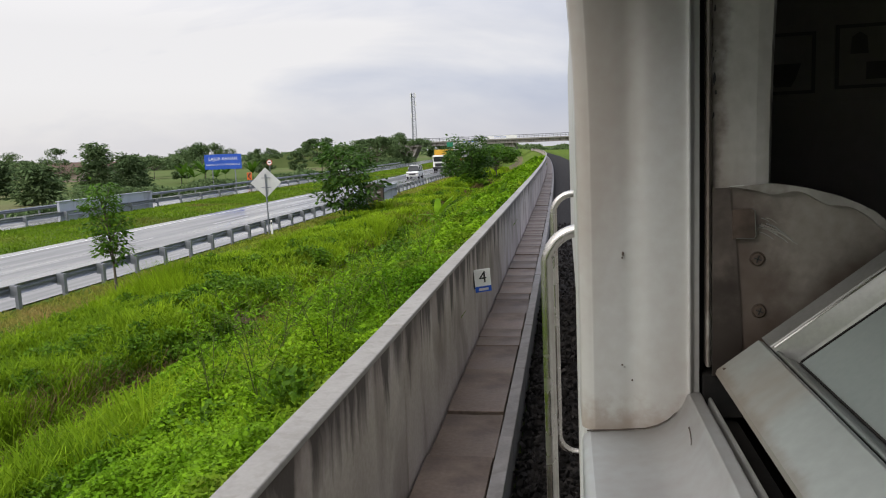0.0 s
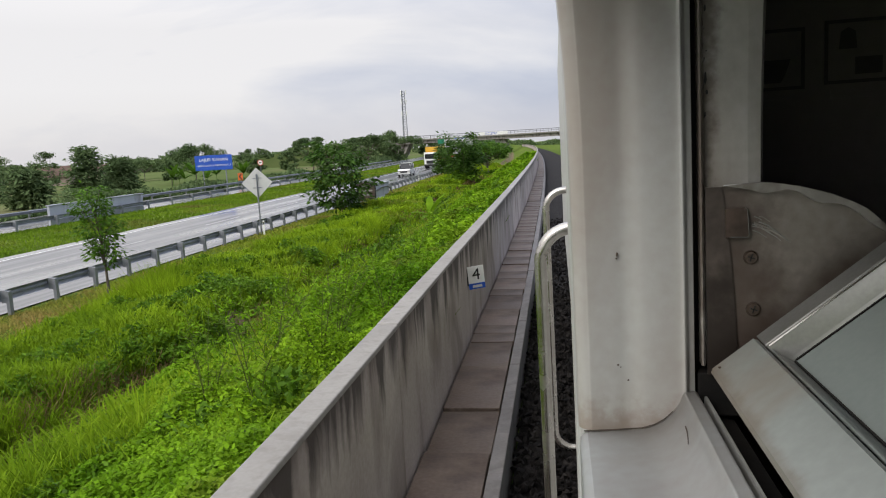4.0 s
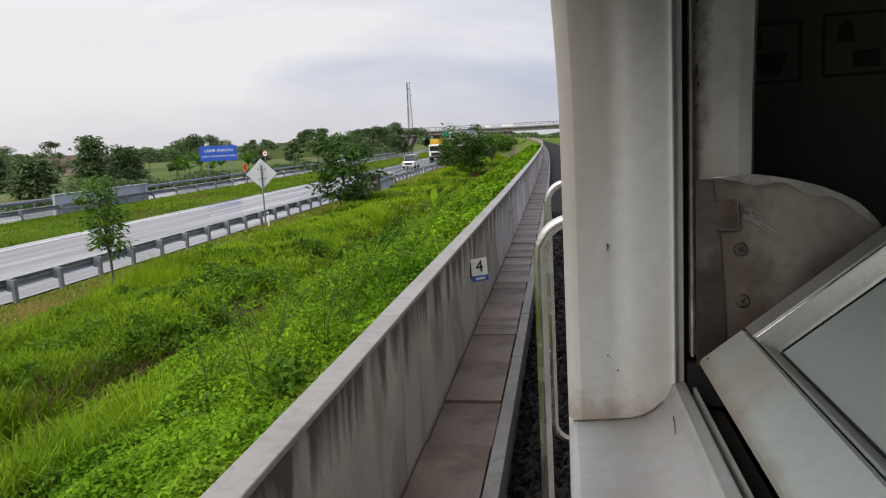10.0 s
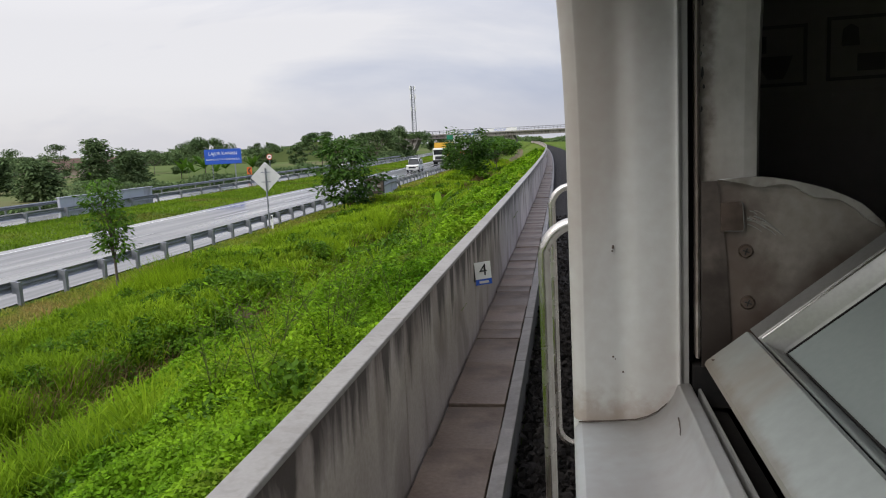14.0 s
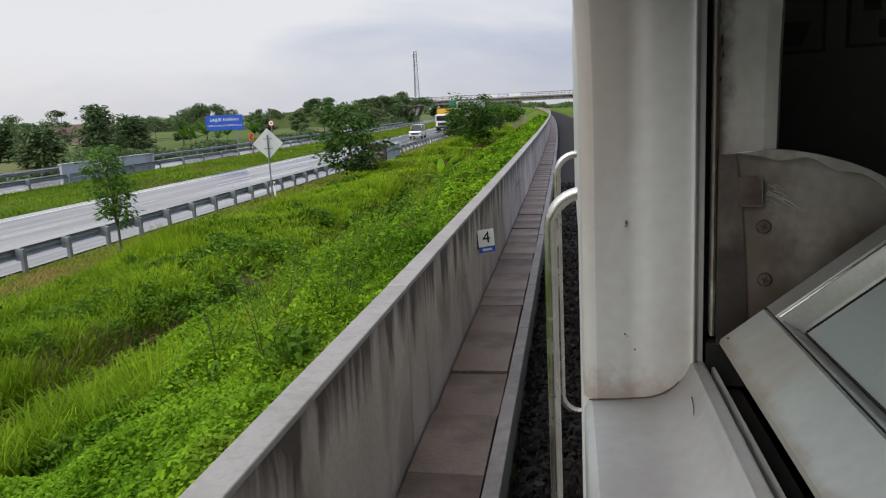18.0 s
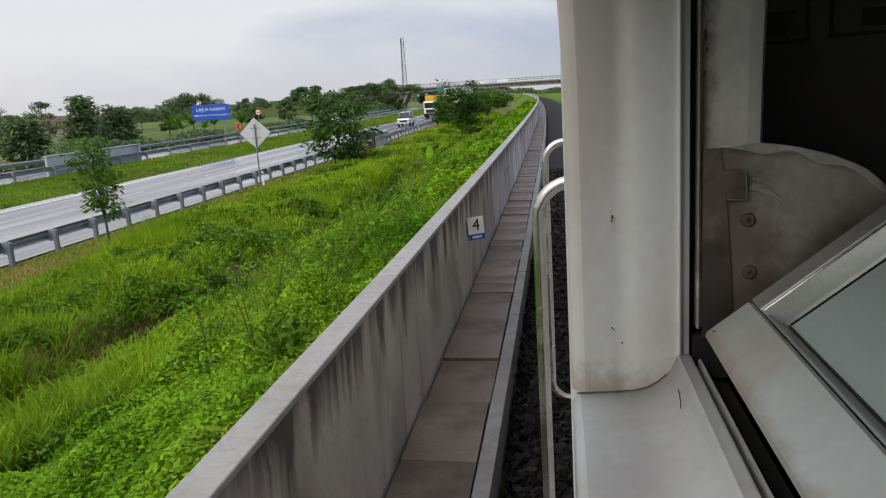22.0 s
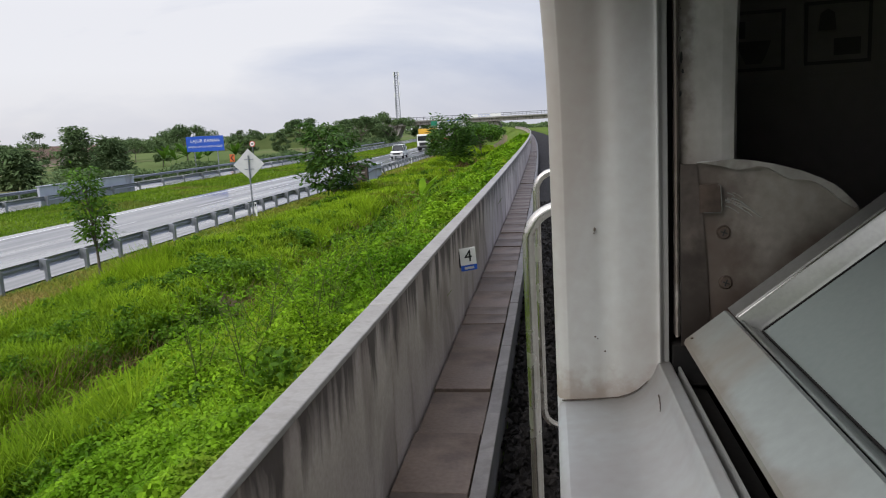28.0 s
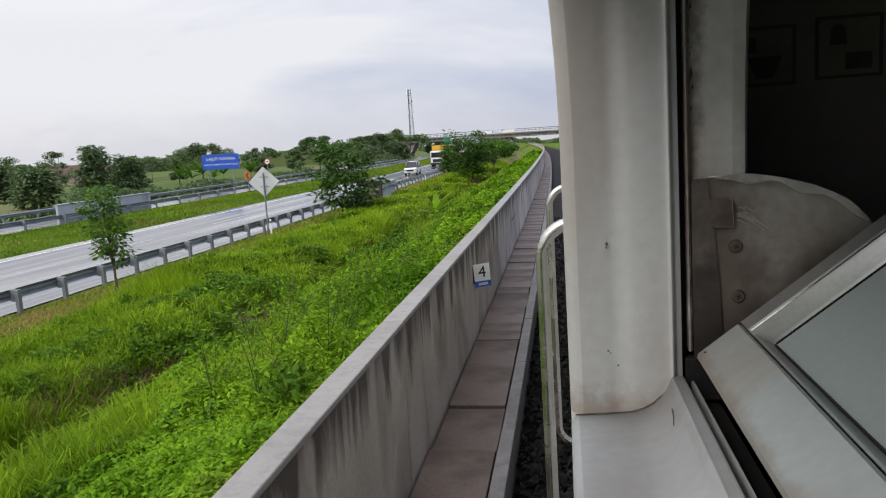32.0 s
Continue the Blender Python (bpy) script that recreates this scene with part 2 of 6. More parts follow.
def add_drips(m, top, colour):
    """Dark runs of rain water under the coping, each of its own length."""
    n, l = m.node_tree.nodes, m.node_tree.links
    b = n["Principled BSDF"]
    old = b.inputs["Base Color"].links[0].from_socket
    tc = n.new("ShaderNodeTexCoord")
    xyz = n.new("ShaderNodeSeparateXYZ")
    l.new(tc.outputs["Object"], xyz.inputs[0])
    info = n.new("ShaderNodeObjectInfo")
    seed = n.new("ShaderNodeMath")
    seed.operation = "MULTIPLY_ADD"
    seed.inputs[1].default_value = 37.0
    l.new(info.outputs["Random"], seed.inputs[0])
    l.new(xyz.outputs["Y"], seed.inputs[2])
    run_ = n.new("ShaderNodeTexNoise")
    run_.noise_dimensions = "1D"
    run_.inputs["Scale"].default_value, run_.inputs["Detail"].default_value, run_.inputs["Roughness"].default_value = 2.6, 4, 0.60
    sway = n.new("ShaderNodeTexNoise")
    sway.inputs["Scale"].default_value, sway.inputs["Detail"].default_value = 4.0, 4
    l.new(tc.outputs["Object"], sway.inputs["Vector"])
    bent = n.new("ShaderNodeMath")
    bent.operation = "MULTIPLY_ADD"
    bent.inputs[1].default_value = 0.14
    l.new(sway.outputs["Fac"], bent.inputs[0])
    l.new(seed.outputs[0], bent.inputs[2])
    l.new(bent.outputs[0], run_.inputs["W"])
    length = n.new("ShaderNodeMapRange")
    for k, v in ((1, 0.32), (2, 0.76), (3, 0.03), (4, 0.72)):
        length.inputs[k].default_value = v
    l.new(run_.outputs["Fac"], length.inputs[0])
    below = n.new("ShaderNodeMath")
    below.operation = "ADD"
    below.inputs[1].default_value = -top
    l.new(xyz.outputs["Z"], below.inputs[0])
    left_ = n.new("ShaderNodeMath")
    left_.operation = "ADD"
    l.new(length.outputs[0], left_.inputs[0])
    l.new(below.outputs[0], left_.inputs[1])
    soft_ = n.new("ShaderNodeMapRange")
    for k, v in ((1, 0.0), (2, 0.30), (3, 0.0), (4, 0.88)):
        soft_.inputs[k].default_value = v
    l.new(left_.outputs[0], soft_.inputs[0])
    mx = n.new("ShaderNodeMixRGB")
    mx.inputs[2].default_value = (*colour, 1)
    l.new(soft_.outputs[0], mx.inputs[0])
    l.new(old, mx.inputs[1])
    l.new(mx.outputs[0], b.inputs["Base Color"])


def add_edge_dirt_shade(m, way, start, width, colour, strength, scale=40.0, wander=1.0):
    """Brown grime that has crept from an edge, with an uneven border; it also paints in shade. way and start: across
    the edge, in the object's metres.
    """
    n, l = m.node_tree.nodes, m.node_tree.links
    b = n["Principled BSDF"]
    old = b.inputs["Base Color"].links[0].from_socket
    tc = n.new("ShaderNodeTexCoord")
    dot = n.new("ShaderNodeVectorMath")
    dot.operation = "DOT_PRODUCT"
    dot.inputs[1].default_value = way
    l.new(tc.outputs["Object"], dot.inputs[0])
    ns = n.new("ShaderNodeTexNoise")
    ns.inputs["Scale"].default_value, ns.inputs["Detail"].default_value, ns.inputs["Roughness"].default_value = scale, 6, 0.6
    l.new(tc.outputs["Object"], ns.inputs["Vector"])
    far = n.new("ShaderNodeMath")
    far.operation = "MULTIPLY_ADD"
    far.inputs[1].default_value = -2.0 * width * wander
    l.new(ns.outputs["Fac"], far.inputs[0])
    l.new(dot.outputs["Value"], far.inputs[2])
    fade = n.new("ShaderNodeMapRange")
    fade.interpolation_type = "SMOOTHSTEP"
    for k, v in ((1, start - width * wander), (2, start - width * wander + width), (3, strength), (4, 0.0)):
        fade.inputs[k].default_value = v
    l.new(far.outputs[0], fade.inputs[0])
    mx = n.new("ShaderNodeMixRGB")
    mx.inputs[2].default_value = (*colour, 1)
    l.new(fade.outputs[0], mx.inputs[0])
    l.new(old, mx.inputs[1])
    l.new(mx.outputs[0], b.inputs["Base Color"])


PARAPET = surface("rain_streaked_concrete", (0.325, 0.272, 0.249), (0.500, 0.441, 0.413), 1.3, 30, 0.78, bump=0.3, depth=0.006, dirt=(0.15, 0.113, 0.095), dirt_scale=1.5, dirt_at=(0.46, 0.76), stretch=(1, 1.0, 0.55), per="object", per_amount=0.18)
add_drips(PARAPET, 1.215, (0.036, 0.027, 0.023))
DASH = surface("worn_road_paint", (0.20, 0.20, 0.20), (0.46, 0.46, 0.455), 1.5, 30, 0.3, bump=0.05)
JAMBPAINT = surface("jamb_paint", (0.368, 0.354, 0.345), (0.476, 0.506, 0.498), 6, 90, 0.40, 0.52, bump=0.04, depth=0.001, dirt=(0.27, 0.222, 0.185), dirt_scale=8, dirt_at=(0.50, 0.84), stretch=(1, 1, 0.22))
add_edge_dirt_shade(JAMBPAINT, (0.05, 0, 1.0), 2.2590, 0.034, (0.20, 0.145, 0.105), 0.62, 55.0)
RAILPAINT = surface("sash_rail_paint", (0.195, 0.215, 0.206), (0.275, 0.30, 0.29), 6, 120, 0.38, 0.5, metal=0.1, bump=0.03, depth=0.001, dirt=(0.175, 0.14, 0.108), dirt_scale=7, dirt_at=(0.46, 0.78))
add_edge_dirt_shade(RAILPAINT, (0.79, 0, 0.613), 1.5025, 0.011, (0.125, 0.098, 0.074), 0.62, 45.0, 0.8)
LINE = surface("road_paint", (0.55, 0.55, 0.54), (0.75, 0.75, 0.74), 2, 40, 0.35, bump=0.05)
GALV = surface("galvanised_steel", (0.20, 0.21, 0.235), (0.30, 0.31, 0.335), 3, 60, 0.42, 0.6, metal=0.55, bump=0.05, depth=0.003, per="object", per_amount=0.12)
SIGN_BACK = surface("sign_back", (0.50, 0.50, 0.49), (0.62, 0.62, 0.60), 2, 40, 0.45, 0.6, metal=0.2, bump=0.03)
WHITE = surface("white_paint", (0.70, 0.70, 0.68), (0.80, 0.80, 0.78), 3, 60, 0.35, bump=0.02, depth=0.002)
BLUE = surface("sign_blue", (0.012, 0.07, 0.42), (0.02, 0.10, 0.52), 2, 40, 0.4, bump=0)
GREEN = surface("sign_green", (0.01, 0.16, 0.09), (0.015, 0.21, 0.12), 2, 40, 0.4, bump=0)
YELLOW = surface("container_yellow", (0.55, 0.30, 0.02), (0.66, 0.38, 0.03), 1, 30, 0.5, bump=0.03)
BLACK = surface("black_paint", (0.012, 0.012, 0.013), (0.025, 0.025, 0.026), 3, 60, 0.4, bump=0.02)
GLASS_DARK = surface("tinted_glass", (0.012, 0.014, 0.016), (0.02, 0.022, 0.025), 2, 30, 0.06, bump=0)
SOIL = surface("grass_ground", (0.045, 0.085, 0.010), (0.13, 0.18, 0.028), 0.22, 5, 0.95, bump=0.6, depth=0.08, dirt=(0.12, 0.09, 0.035), dirt_scale=0.16, dirt_at=(0.60, 0.78), spec=0.05)
MUD = surface("ditch_mud", (0.075, 0.048, 0.026), (0.17, 0.115, 0.062), 0.9, 9, 0.8, bump=0.6, depth=0.05, dirt=(0.05, 0.085, 0.012), dirt_scale=0.6, dirt_at=(0.50, 0.62), spec=0.2)
FIELD = surface("far_fields", (0.075, 0.108, 0.038), (0.135, 0.165, 0.066), 0.015, 0.2, 1.0, bump=0.0, dirt=(0.16, 0.145, 0.085), dirt_scale=0.02, dirt_at=(0.5, 0.66), stretch=(1, 0.6, 1), spec=0.0)
GRASS = surface("grass_blades", (0.097, 0.182, 0.008), (0.275, 0.408, 0.017), 0.35, 2.2, 0.7, bump=0, dirt=(0.20, 0.175, 0.042), dirt_scale=0.30, dirt_at=(0.56, 0.76), per="island", per_amount=0.27, through_light=0.37, spec=0.05)
VINE = surface("vine_leaves", (0.066, 0.172, 0.006), (0.235, 0.400, 0.018), 0.42, 2.6, 0.6, bump=0, dirt=(0.15, 0.17, 0.025), dirt_scale=0.5, dirt_at=(0.55, 0.75), per="island", per_amount=0.36, through_light=0.34, spec=0.05)
MEDIAN = surface("median_turf", (0.076, 0.147, 0.009), (0.205, 0.31, 0.022), 0.3, 2.2, 0.7, bump=0, dirt=(0.17, 0.15, 0.04), dirt_scale=0.15, dirt_at=(0.52, 0.72), per="island", per_amount=0.3, through_light=0.35, spec=0.06)
MOWN = surface("cut_grass", (0.15, 0.21, 0.015), (0.27, 0.31, 0.04), 0.3, 4, 0.8, bump=0, dirt=(0.34, 0.25, 0.085), dirt_scale=0.45, dirt_at=(0.44, 0.68), per="island", per_amount=0.3, through_light=0.3, spec=0.1)
WEED = surface("weed_leaves", (0.042, 0.106, 0.007), (0.125, 0.235, 0.014), 1.2, 8, 0.6, bump=0, per="island", per_amount=0.4, through_light=0.3, spec=0.1)
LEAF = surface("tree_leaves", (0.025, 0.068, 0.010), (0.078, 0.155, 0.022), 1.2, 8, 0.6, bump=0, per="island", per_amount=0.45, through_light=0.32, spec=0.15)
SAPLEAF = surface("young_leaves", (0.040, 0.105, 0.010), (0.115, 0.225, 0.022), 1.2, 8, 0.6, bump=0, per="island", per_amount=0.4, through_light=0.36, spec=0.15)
# paler leaf colour for far growth, with the haze of distance put into it
FARLEAF_HAZED = surface("far_leaves_hazed", (0.072, 0.118, 0.048), (0.155, 0.212, 0.090), 0.15, 2, 0.9, bump=0, per="island", per_amount=0.35, through_light=0.28, spec=0.05)
DRY = surface("dry_stalks", (0.13, 0.085, 0.04), (0.25, 0.18, 0.085), 0.8, 4, 0.9, bump=0, per="island", per_amount=0.4, through_light=0.2, spec=0.05)
add_edge_dirt_shade(STEEL, (1.0, 0, 0.18), 0.5660, 0.040, (0.072, 0.047, 0.037), 0.66, 38.0)
STAINED = surface("stained_frame_paint", (0.36, 0.345, 0.318), (0.56, 0.56, 0.535), 9, 90, 0.42, 0.6, bump=0.05, depth=0.001, dirt=(0.20, 0.148, 0.110), dirt_scale=9, dirt_at=(0.44, 0.76), stretch=(1, 1, 0.3))
add_edge_dirt_shade(STAINED, (1.0, 0, -0.045), -0.0085, 0.016, (0.085, 0.060, 0.048), 0.80, 50.0)
ORANGE = surface("sign_orange", (0.55, 0.10, 0.02), (0.65, 0.14, 0.03), 2, 40, 0.4, bump=0)
RED = surface("lorry_red", (0.40, 0.025, 0.015), (0.52, 0.04, 0.025), 2, 40, 0.35, bump=0.02)
TILE = surface("roof_tile", (0.085, 0.048, 0.036), (0.13, 0.075, 0.056), 1, 12, 0.8, bump=0.3)
PLASTER = surface("house_plaster", (0.30, 0.22, 0.18), (0.40, 0.32, 0.27), 0.6, 12, 0.8, bump=0.1)
EDGE = surface("rust_tinged_steel", (0.058, 0.046, 0.040), (0.125, 0.104, 0.090), 24, 140, 0.45, 0.7, metal=0.3, bump=0.1, depth=0.002, dirt=(0.03, 0.022, 0.018), dirt_scale=30, dirt_at=(0.48, 0.72))
# near-black towards the strip's foot: grime, with part of its shadow painted in
add_edge_dirt_shade(EDGE, (0.0, 0, 1.0), 2.345, 0.085, (0.022, 0.016, 0.013), 0.85, 30.0)
BARK = surface("bark", (0.07, 0.055, 0.04), (0.14, 0.115, 0.09), 6, 40, 0.9, bump=0.5, depth=0.01)


# ---- small builders ----
def mesh_object(name, me, material, parent=None, label=""):
    me.materials.append(material)
    ob = new(name, me)
    if parent:
        ob.parent = parent
    return tagged(ob, label)


def part(name, bm, material, parent, label="", smooth=False):
    """One bmesh as one mesh object under a thing or under a part."""
    me = bpy.data.meshes.new(name)
    bmesh.ops.recalc_face_normals(bm, faces=bm.faces)
    if smooth:
        for f in bm.faces:
            f.smooth = True
    bm.to_mesh(me)
    bm.free()
    return mesh_object(name, me, material, parent, label)


def thing(name, label, category, m=None, group="", kind=""):
    ob = new(name)
    ob.empty_display_size = 0.1
    if m is not None:
        ob.matrix_basis = m
    return tagged(ob, label, category, group, kind)


def box(bm, a, b, bevel=0.0, m=None):
    """A box between two corners, its edges rounded by bevel."""
    made = bmesh.ops.create_cube(bm, size=1)["verts"]
    c, s = [(p + q) / 2 for p, q in zip(a, b)], [abs(q - p) for p, q in zip(a, b)]
    for v in made:
        v.co = Vector((c[0] + v.co.x * s[0], c[1] + v.co.y * s[1], c[2] + v.co.z * s[2]))
    if bevel:
        es = list({e for v in made for e in v.link_edges})
        made = bmesh.ops.bevel(bm, geom=es, offset=bevel, segments=2, affect="EDGES", profile=0.5)["verts"]
    if m is not None:
        for v in made:
            v.co = m @ v.co
    return bm


def boxes(*specs):
    bm = bmesh.new()
    for s in specs:
        box(bm, *s)
    return bm


def extrude(profile, start, end, axis):
    """A closed profile swept straight along x, y or z. The profile's pairs fill the other two axes in order."""
    bm = bmesh.new()
    rings = []
    for d in (start, end):
        rings.append([bm.verts.new((d, p, q) if axis == "x" else (p, d, q) if axis == "y" else (p, q, d)) for p, q in profile])
    k = len(profile)
    for i in range(k):
        bm.faces.new((rings[0][i], rings[0][(i + 1) % k], rings[1][(i + 1) % k], rings[1][i]))
    bm.faces.new(rings[0])
    bm.faces.new(list(reversed(rings[1])))
    return bm


def tube(bm, points, radius, sides=12, radius_end=None):
    """A round bar along a line of points, closed at its ends."""
    pts = [Vector(p) for p in points]
    rings = []
    up = Vector((0.31, 0.17, 0.93)).normalized()
    for i, p in enumerate(pts):
        d = (pts[min(i + 1, len(pts) - 1)] - pts[max(i - 1, 0)]).normalized()
        a = d.cross(up).normalized()
        b = d.cross(a).normalized()
        r = radius + ((radius_end if radius_end is not None else radius) - radius) * i / max(1, len(pts) - 1)
        rings.append([bm.verts.new(p + r * (math.cos(6.28318 * k / sides) * a + math.sin(6.28318 * k / sides) * b)) for k in range(sides)])
    for r0, r1 in zip(rings, rings[1:]):
        for k in range(sides):
            bm.faces.new((r0[k], r0[(k + 1) % sides], r1[(k + 1) % sides], r1[k]))
    bm.faces.new(rings[0])
    bm.faces.new(list(reversed(rings[-1])))
    return bm


def rounded(profile, n=5):
    """A finer run of points through the given ones (Catmull-Rom)."""
    p = [Vector(q) for q in profile]
    out = []
    for i in range(len(p) - 1):
        a, b, c, d = p[max(i - 1, 0)], p[i], p[i + 1], p[min(i + 2, len(p) - 1)]
        for k in range(n):
            t = k / n
            out.append(tuple(0.5 * ((2 * b) + (c - a) * t + (2 * a - 5 * b + 4 * c - d) * t * t + (3 * b - a - 3 * c + d) * t ** 3)))
    return out + [tuple(p[-1])]


def quads(name, verts, material, parent=None, label="", smooth=False):
    """Many loose four-cornered pieces in one mesh; verts: n x 4 x 3."""
    v = np.asarray(verts, dtype=np.float32).reshape(-1, 3)
    n = len(v) // 4
    me = bpy.data.meshes.new(name)
    me.vertices.add(len(v))
    me.vertices.foreach_set("co", v.ravel())
    me.loops.add(len(v))
    me.loops.foreach_set("vertex_index", np.arange(len(v), dtype=np.int32))
    me.polygons.add(n)
    me.polygons.foreach_set("loop_start", np.arange(0, len(v), 4, dtype=np.int32))
    me.update(calc_edges=True)
    return mesh_object(name, me, material, parent, label)


def grid_mesh(name, xs, ys, place, material):
    """A sheet of len(xs) x len(ys) corners; place(x, y) gives each corner."""
    verts = [place(x, y) for y in ys for x in xs]
    k = len(xs)
    faces = [(j * k + i, j * k + i + 1, (j + 1) * k + i + 1, (j + 1) * k + i) for j in range(len(ys) - 1) for i in range(k - 1)]
    me = bpy.data.meshes.new(name)
    me.from_pydata(verts, [], faces)
    for p in me.polygons:
        p.use_smooth = True
    return mesh_object(name, me, material)


# ---- the lie of the land: y runs along the line, "off" is the distance across it ----
BEND = 4000.0


def shift(s):
    s0 = min(max(s, 0.0), 320.0)
    return -(s0 * s0) / (2 * BEND) - max(0.0, s - 320.0) * 320.0 / BEND


def at(s, off, z=0.0):
    return Vector((off + shift(s), s, z))


def heading(s):
    return math.degrees(math.atan(min(max(s, 0.0), 320.0) / BEND))


def shift_np(s):
    s0 = np.clip(s, 0, 320)
    return -(s0 * s0) / (2 * BEND) - np.maximum(0, s - 320) * 320 / BEND


PROFILE = [(-3000, -3.4), (-400, -3.0), (-70, -2.8), (-51, -2.4), (-45.5, -1.75), (-44.5, -1.72), (-43.5, -1.80), (-35.2, -1.80), (-34.6, -1.52), (-31, -1.42), (-27, -1.50), (-25.6, -1.60), (-25.2, -1.82), (-16.1, -1.82),
           (-15.8, -1.62), (-13.2, -1.55), (-9.5, -1.35), (-8.1, -1.40), (-7.5, -1.85), (-6.9, -1.92), (-6.3, -1.60), (-4.0, -0.55), (-2.4, 0.15), (-1.38, 0.35), (-1.33, -0.55), (6, -0.55), (9, -2.0), (60, -2.8), (2500, -3.4)]
P_OFF, P_Z = np.array([p[0] for p in PROFILE]), np.array([p[1] for p in PROFILE])


def patch(x, y, size, seed):
    """Smooth random values between 0 and 1 over the plan."""
    g = np.random.default_rng(seed).random((128, 128))
    u, v = np.asarray(x) / size + 500, np.asarray(y) / size + 500
    i, j = np.floor(u).astype(int), np.floor(v).astype(int)
    a, b = u - i, v - j
    a, b = a * a * (3 - 2 * a), b * b * (3 - 2 * b)
    i0, i1, j0, j1 = i % 128, (i + 1) % 128, j % 128, (j + 1) % 128
    return (g[i0, j0] * (1 - a) + g[i1, j0] * a) * (1 - b) + (g[i0, j1] * (1 - a) + g[i1, j1] * a) * b


def ground_np(off, s):
    """The verge is lumpy, and dips into the channel under the small bridge."""
    off, s = np.asarray(off, dtype=float), np.asarray(s, dtype=float)
    dip = 1.3 * np.clip((2.9 - np.abs(s - 61.0)) / 1.2, 0, 1) * np.clip((-1.45 - off) / 2.0, 0, 1)
    lumps = (patch(off, s, 2.8, 3) - 0.5) * 0.50 + (patch(off, s, 1.3, 4) - 0.5) * 0.16
    edge = np.clip((-1.45 - off) / 1.0, 0, 1) * np.clip((off + 15.4) / 2.0, 0, 1)
    return np.interp(off, P_OFF, P_Z) + lumps * edge - np.where((off < -1.45) & (off > -15.4), dip, 0)


def ground_z(off, s=0.0):
    return float(ground_np(off, s))


_offs = sorted({p[0] for p in PROFILE} | {-1.2 - 0.7 * i for i in range(1, 20)} | {-60, -90, -130, -200, -800, -1500, 15, 30, 120, 400, 1000})
_ss = [-400, -150, -60, -30] + sorted({-16 + 2 * i for i in range(60)} | {0.5 + 0.75 * i for i in range(60)} | {57.5 + 0.5 * i for i in range(15)}) + [110, 125, 145, 170, 200, 240, 290, 350, 450, 600, 800, 1100, 1600, 2400, 3600]
ground = grid_mesh("ground", _offs, _ss, lambda o, s: at(s, o, ground_z(o, s)), SOIL)
tagged(ground, "green grassy ground running out to flat fields", "ground", kind="structure")
ground.data.materials.append(FIELD)
ground.data.materials.append(MUD)
for p in ground.data.polygons:
    if p.center.x - shift(p.center.y) < -47:
        p.material_index = 1
    elif -7.95 < p.center.x - shift(p.center.y) < -6.55:
        p.material_index = 2

# carriageways of the motorway, wet after rain
_rs = [-60 + 4 * i for i in range(60)] + [200, 230, 270, 320, 400, 520, 700, 1000]


def strip(name, o0, z0, o1, z1, material, label, category, ss=_rs, kind="structure"):
    ob = grid_mesh(name, [o0, (o0 + o1) / 2, o1], ss, lambda o, s: at(s, o, z0 + (z1 - z0) * (o - o0) / (o1 - o0)), material)
    return tagged(ob, label, category, kind=kind)


strip("road", -25.4, -1.50, -15.9, -1.60, ASPHALT, "wet grey asphalt carriageway shining with rain", "road")
strip("road_far", -43.8, -1.58, -34.9, -1.52, ASPHALT, "wet far carriageway of the motorway", "road")
strip("edge_line", -18.05, -1.572, -17.9, -1.574, LINE, "solid white edge line on wet asphalt", "road marking")
strip("edge_line", -24.65, -1.50, -24.5, -1.502, LINE, "solid white edge line on wet asphalt", "road marking")
for _i in range(14):
    _s = 6 + 12 * _i
    tagged(strip("lane_dash", -21.4, -1.534, -21.27, -1.536, DASH, "worn white lane dash on wet asphalt", "road marking", ss=[_s, _s + 2.5, _s + 5]), group="lane dashes")

# ballast bed under the train
_b = grid_mesh("ballast", [-0.47 + 0.16 * i for i in range(22)], [-6 + 0.5 * i for i in range(80)] + [40, 60, 90, 130, 180, 250, 330],
               lambda o, s: at(s, o, -0.34 + 0.05 * noise.noise(Vector((o * 9, s * 9, 0))) if o > -0.45 else -0.40), BALLAST)
tagged(_b, "dark grey wet stone ballast beside the track", "ballast", kind="structure")

_n = 5200
_st = np.random.default_rng(5)
_o, _s = _st.uniform(-0.46, 0.45, _n), np.exp(_st.uniform(np.log(2.2), np.log(26), _n))
_c = np.stack([_o + shift_np(_s), _s, -0.32 + _st.uniform(0, 0.05, _n)], 1)
_d = _st.normal(0, 1, (_n, 3, 3))
_d /= np.linalg.norm(_d, axis=2)[:, :, None]
_d *= _st.uniform(0.022, 0.05, (_n, 3))[:, :, None]
_v = np.concatenate([_c[:, None] + _d, _c[:, None] - _d], 1).reshape(-1, 3)
_f = []
for _t in ((0, 1, 2), (0, 2, 4), (0, 4, 5), (0, 5, 1), (3, 2, 1), (3, 4, 2), (3, 5, 4), (3, 1, 5)):
    _f.append(np.arange(_n)[:, None] * 6 + np.array(_t))
_me = bpy.data.meshes.new("stones")
_me.from_pydata(_v.tolist(), [], np.concatenate(_f).tolist())
tagged(mesh_object("ballast_stones", _me, BALLAST), "wet dark grey broken ballast stones", "stones", kind="stuff")

# ---- concrete edge of the track: walkway slabs, kerb, parapet ----
walkway = thing("walkway", "walkway of wet brown concrete slabs along the parapet", "walkway", kind="structure")
kerb = thing("kerb", "narrow concrete kerb between the walkway and the ballast", "kerb", kind="structure")
parapet = thing("parapet", "low stained concrete parapet wall with a flat coping", "wall", kind="structure")

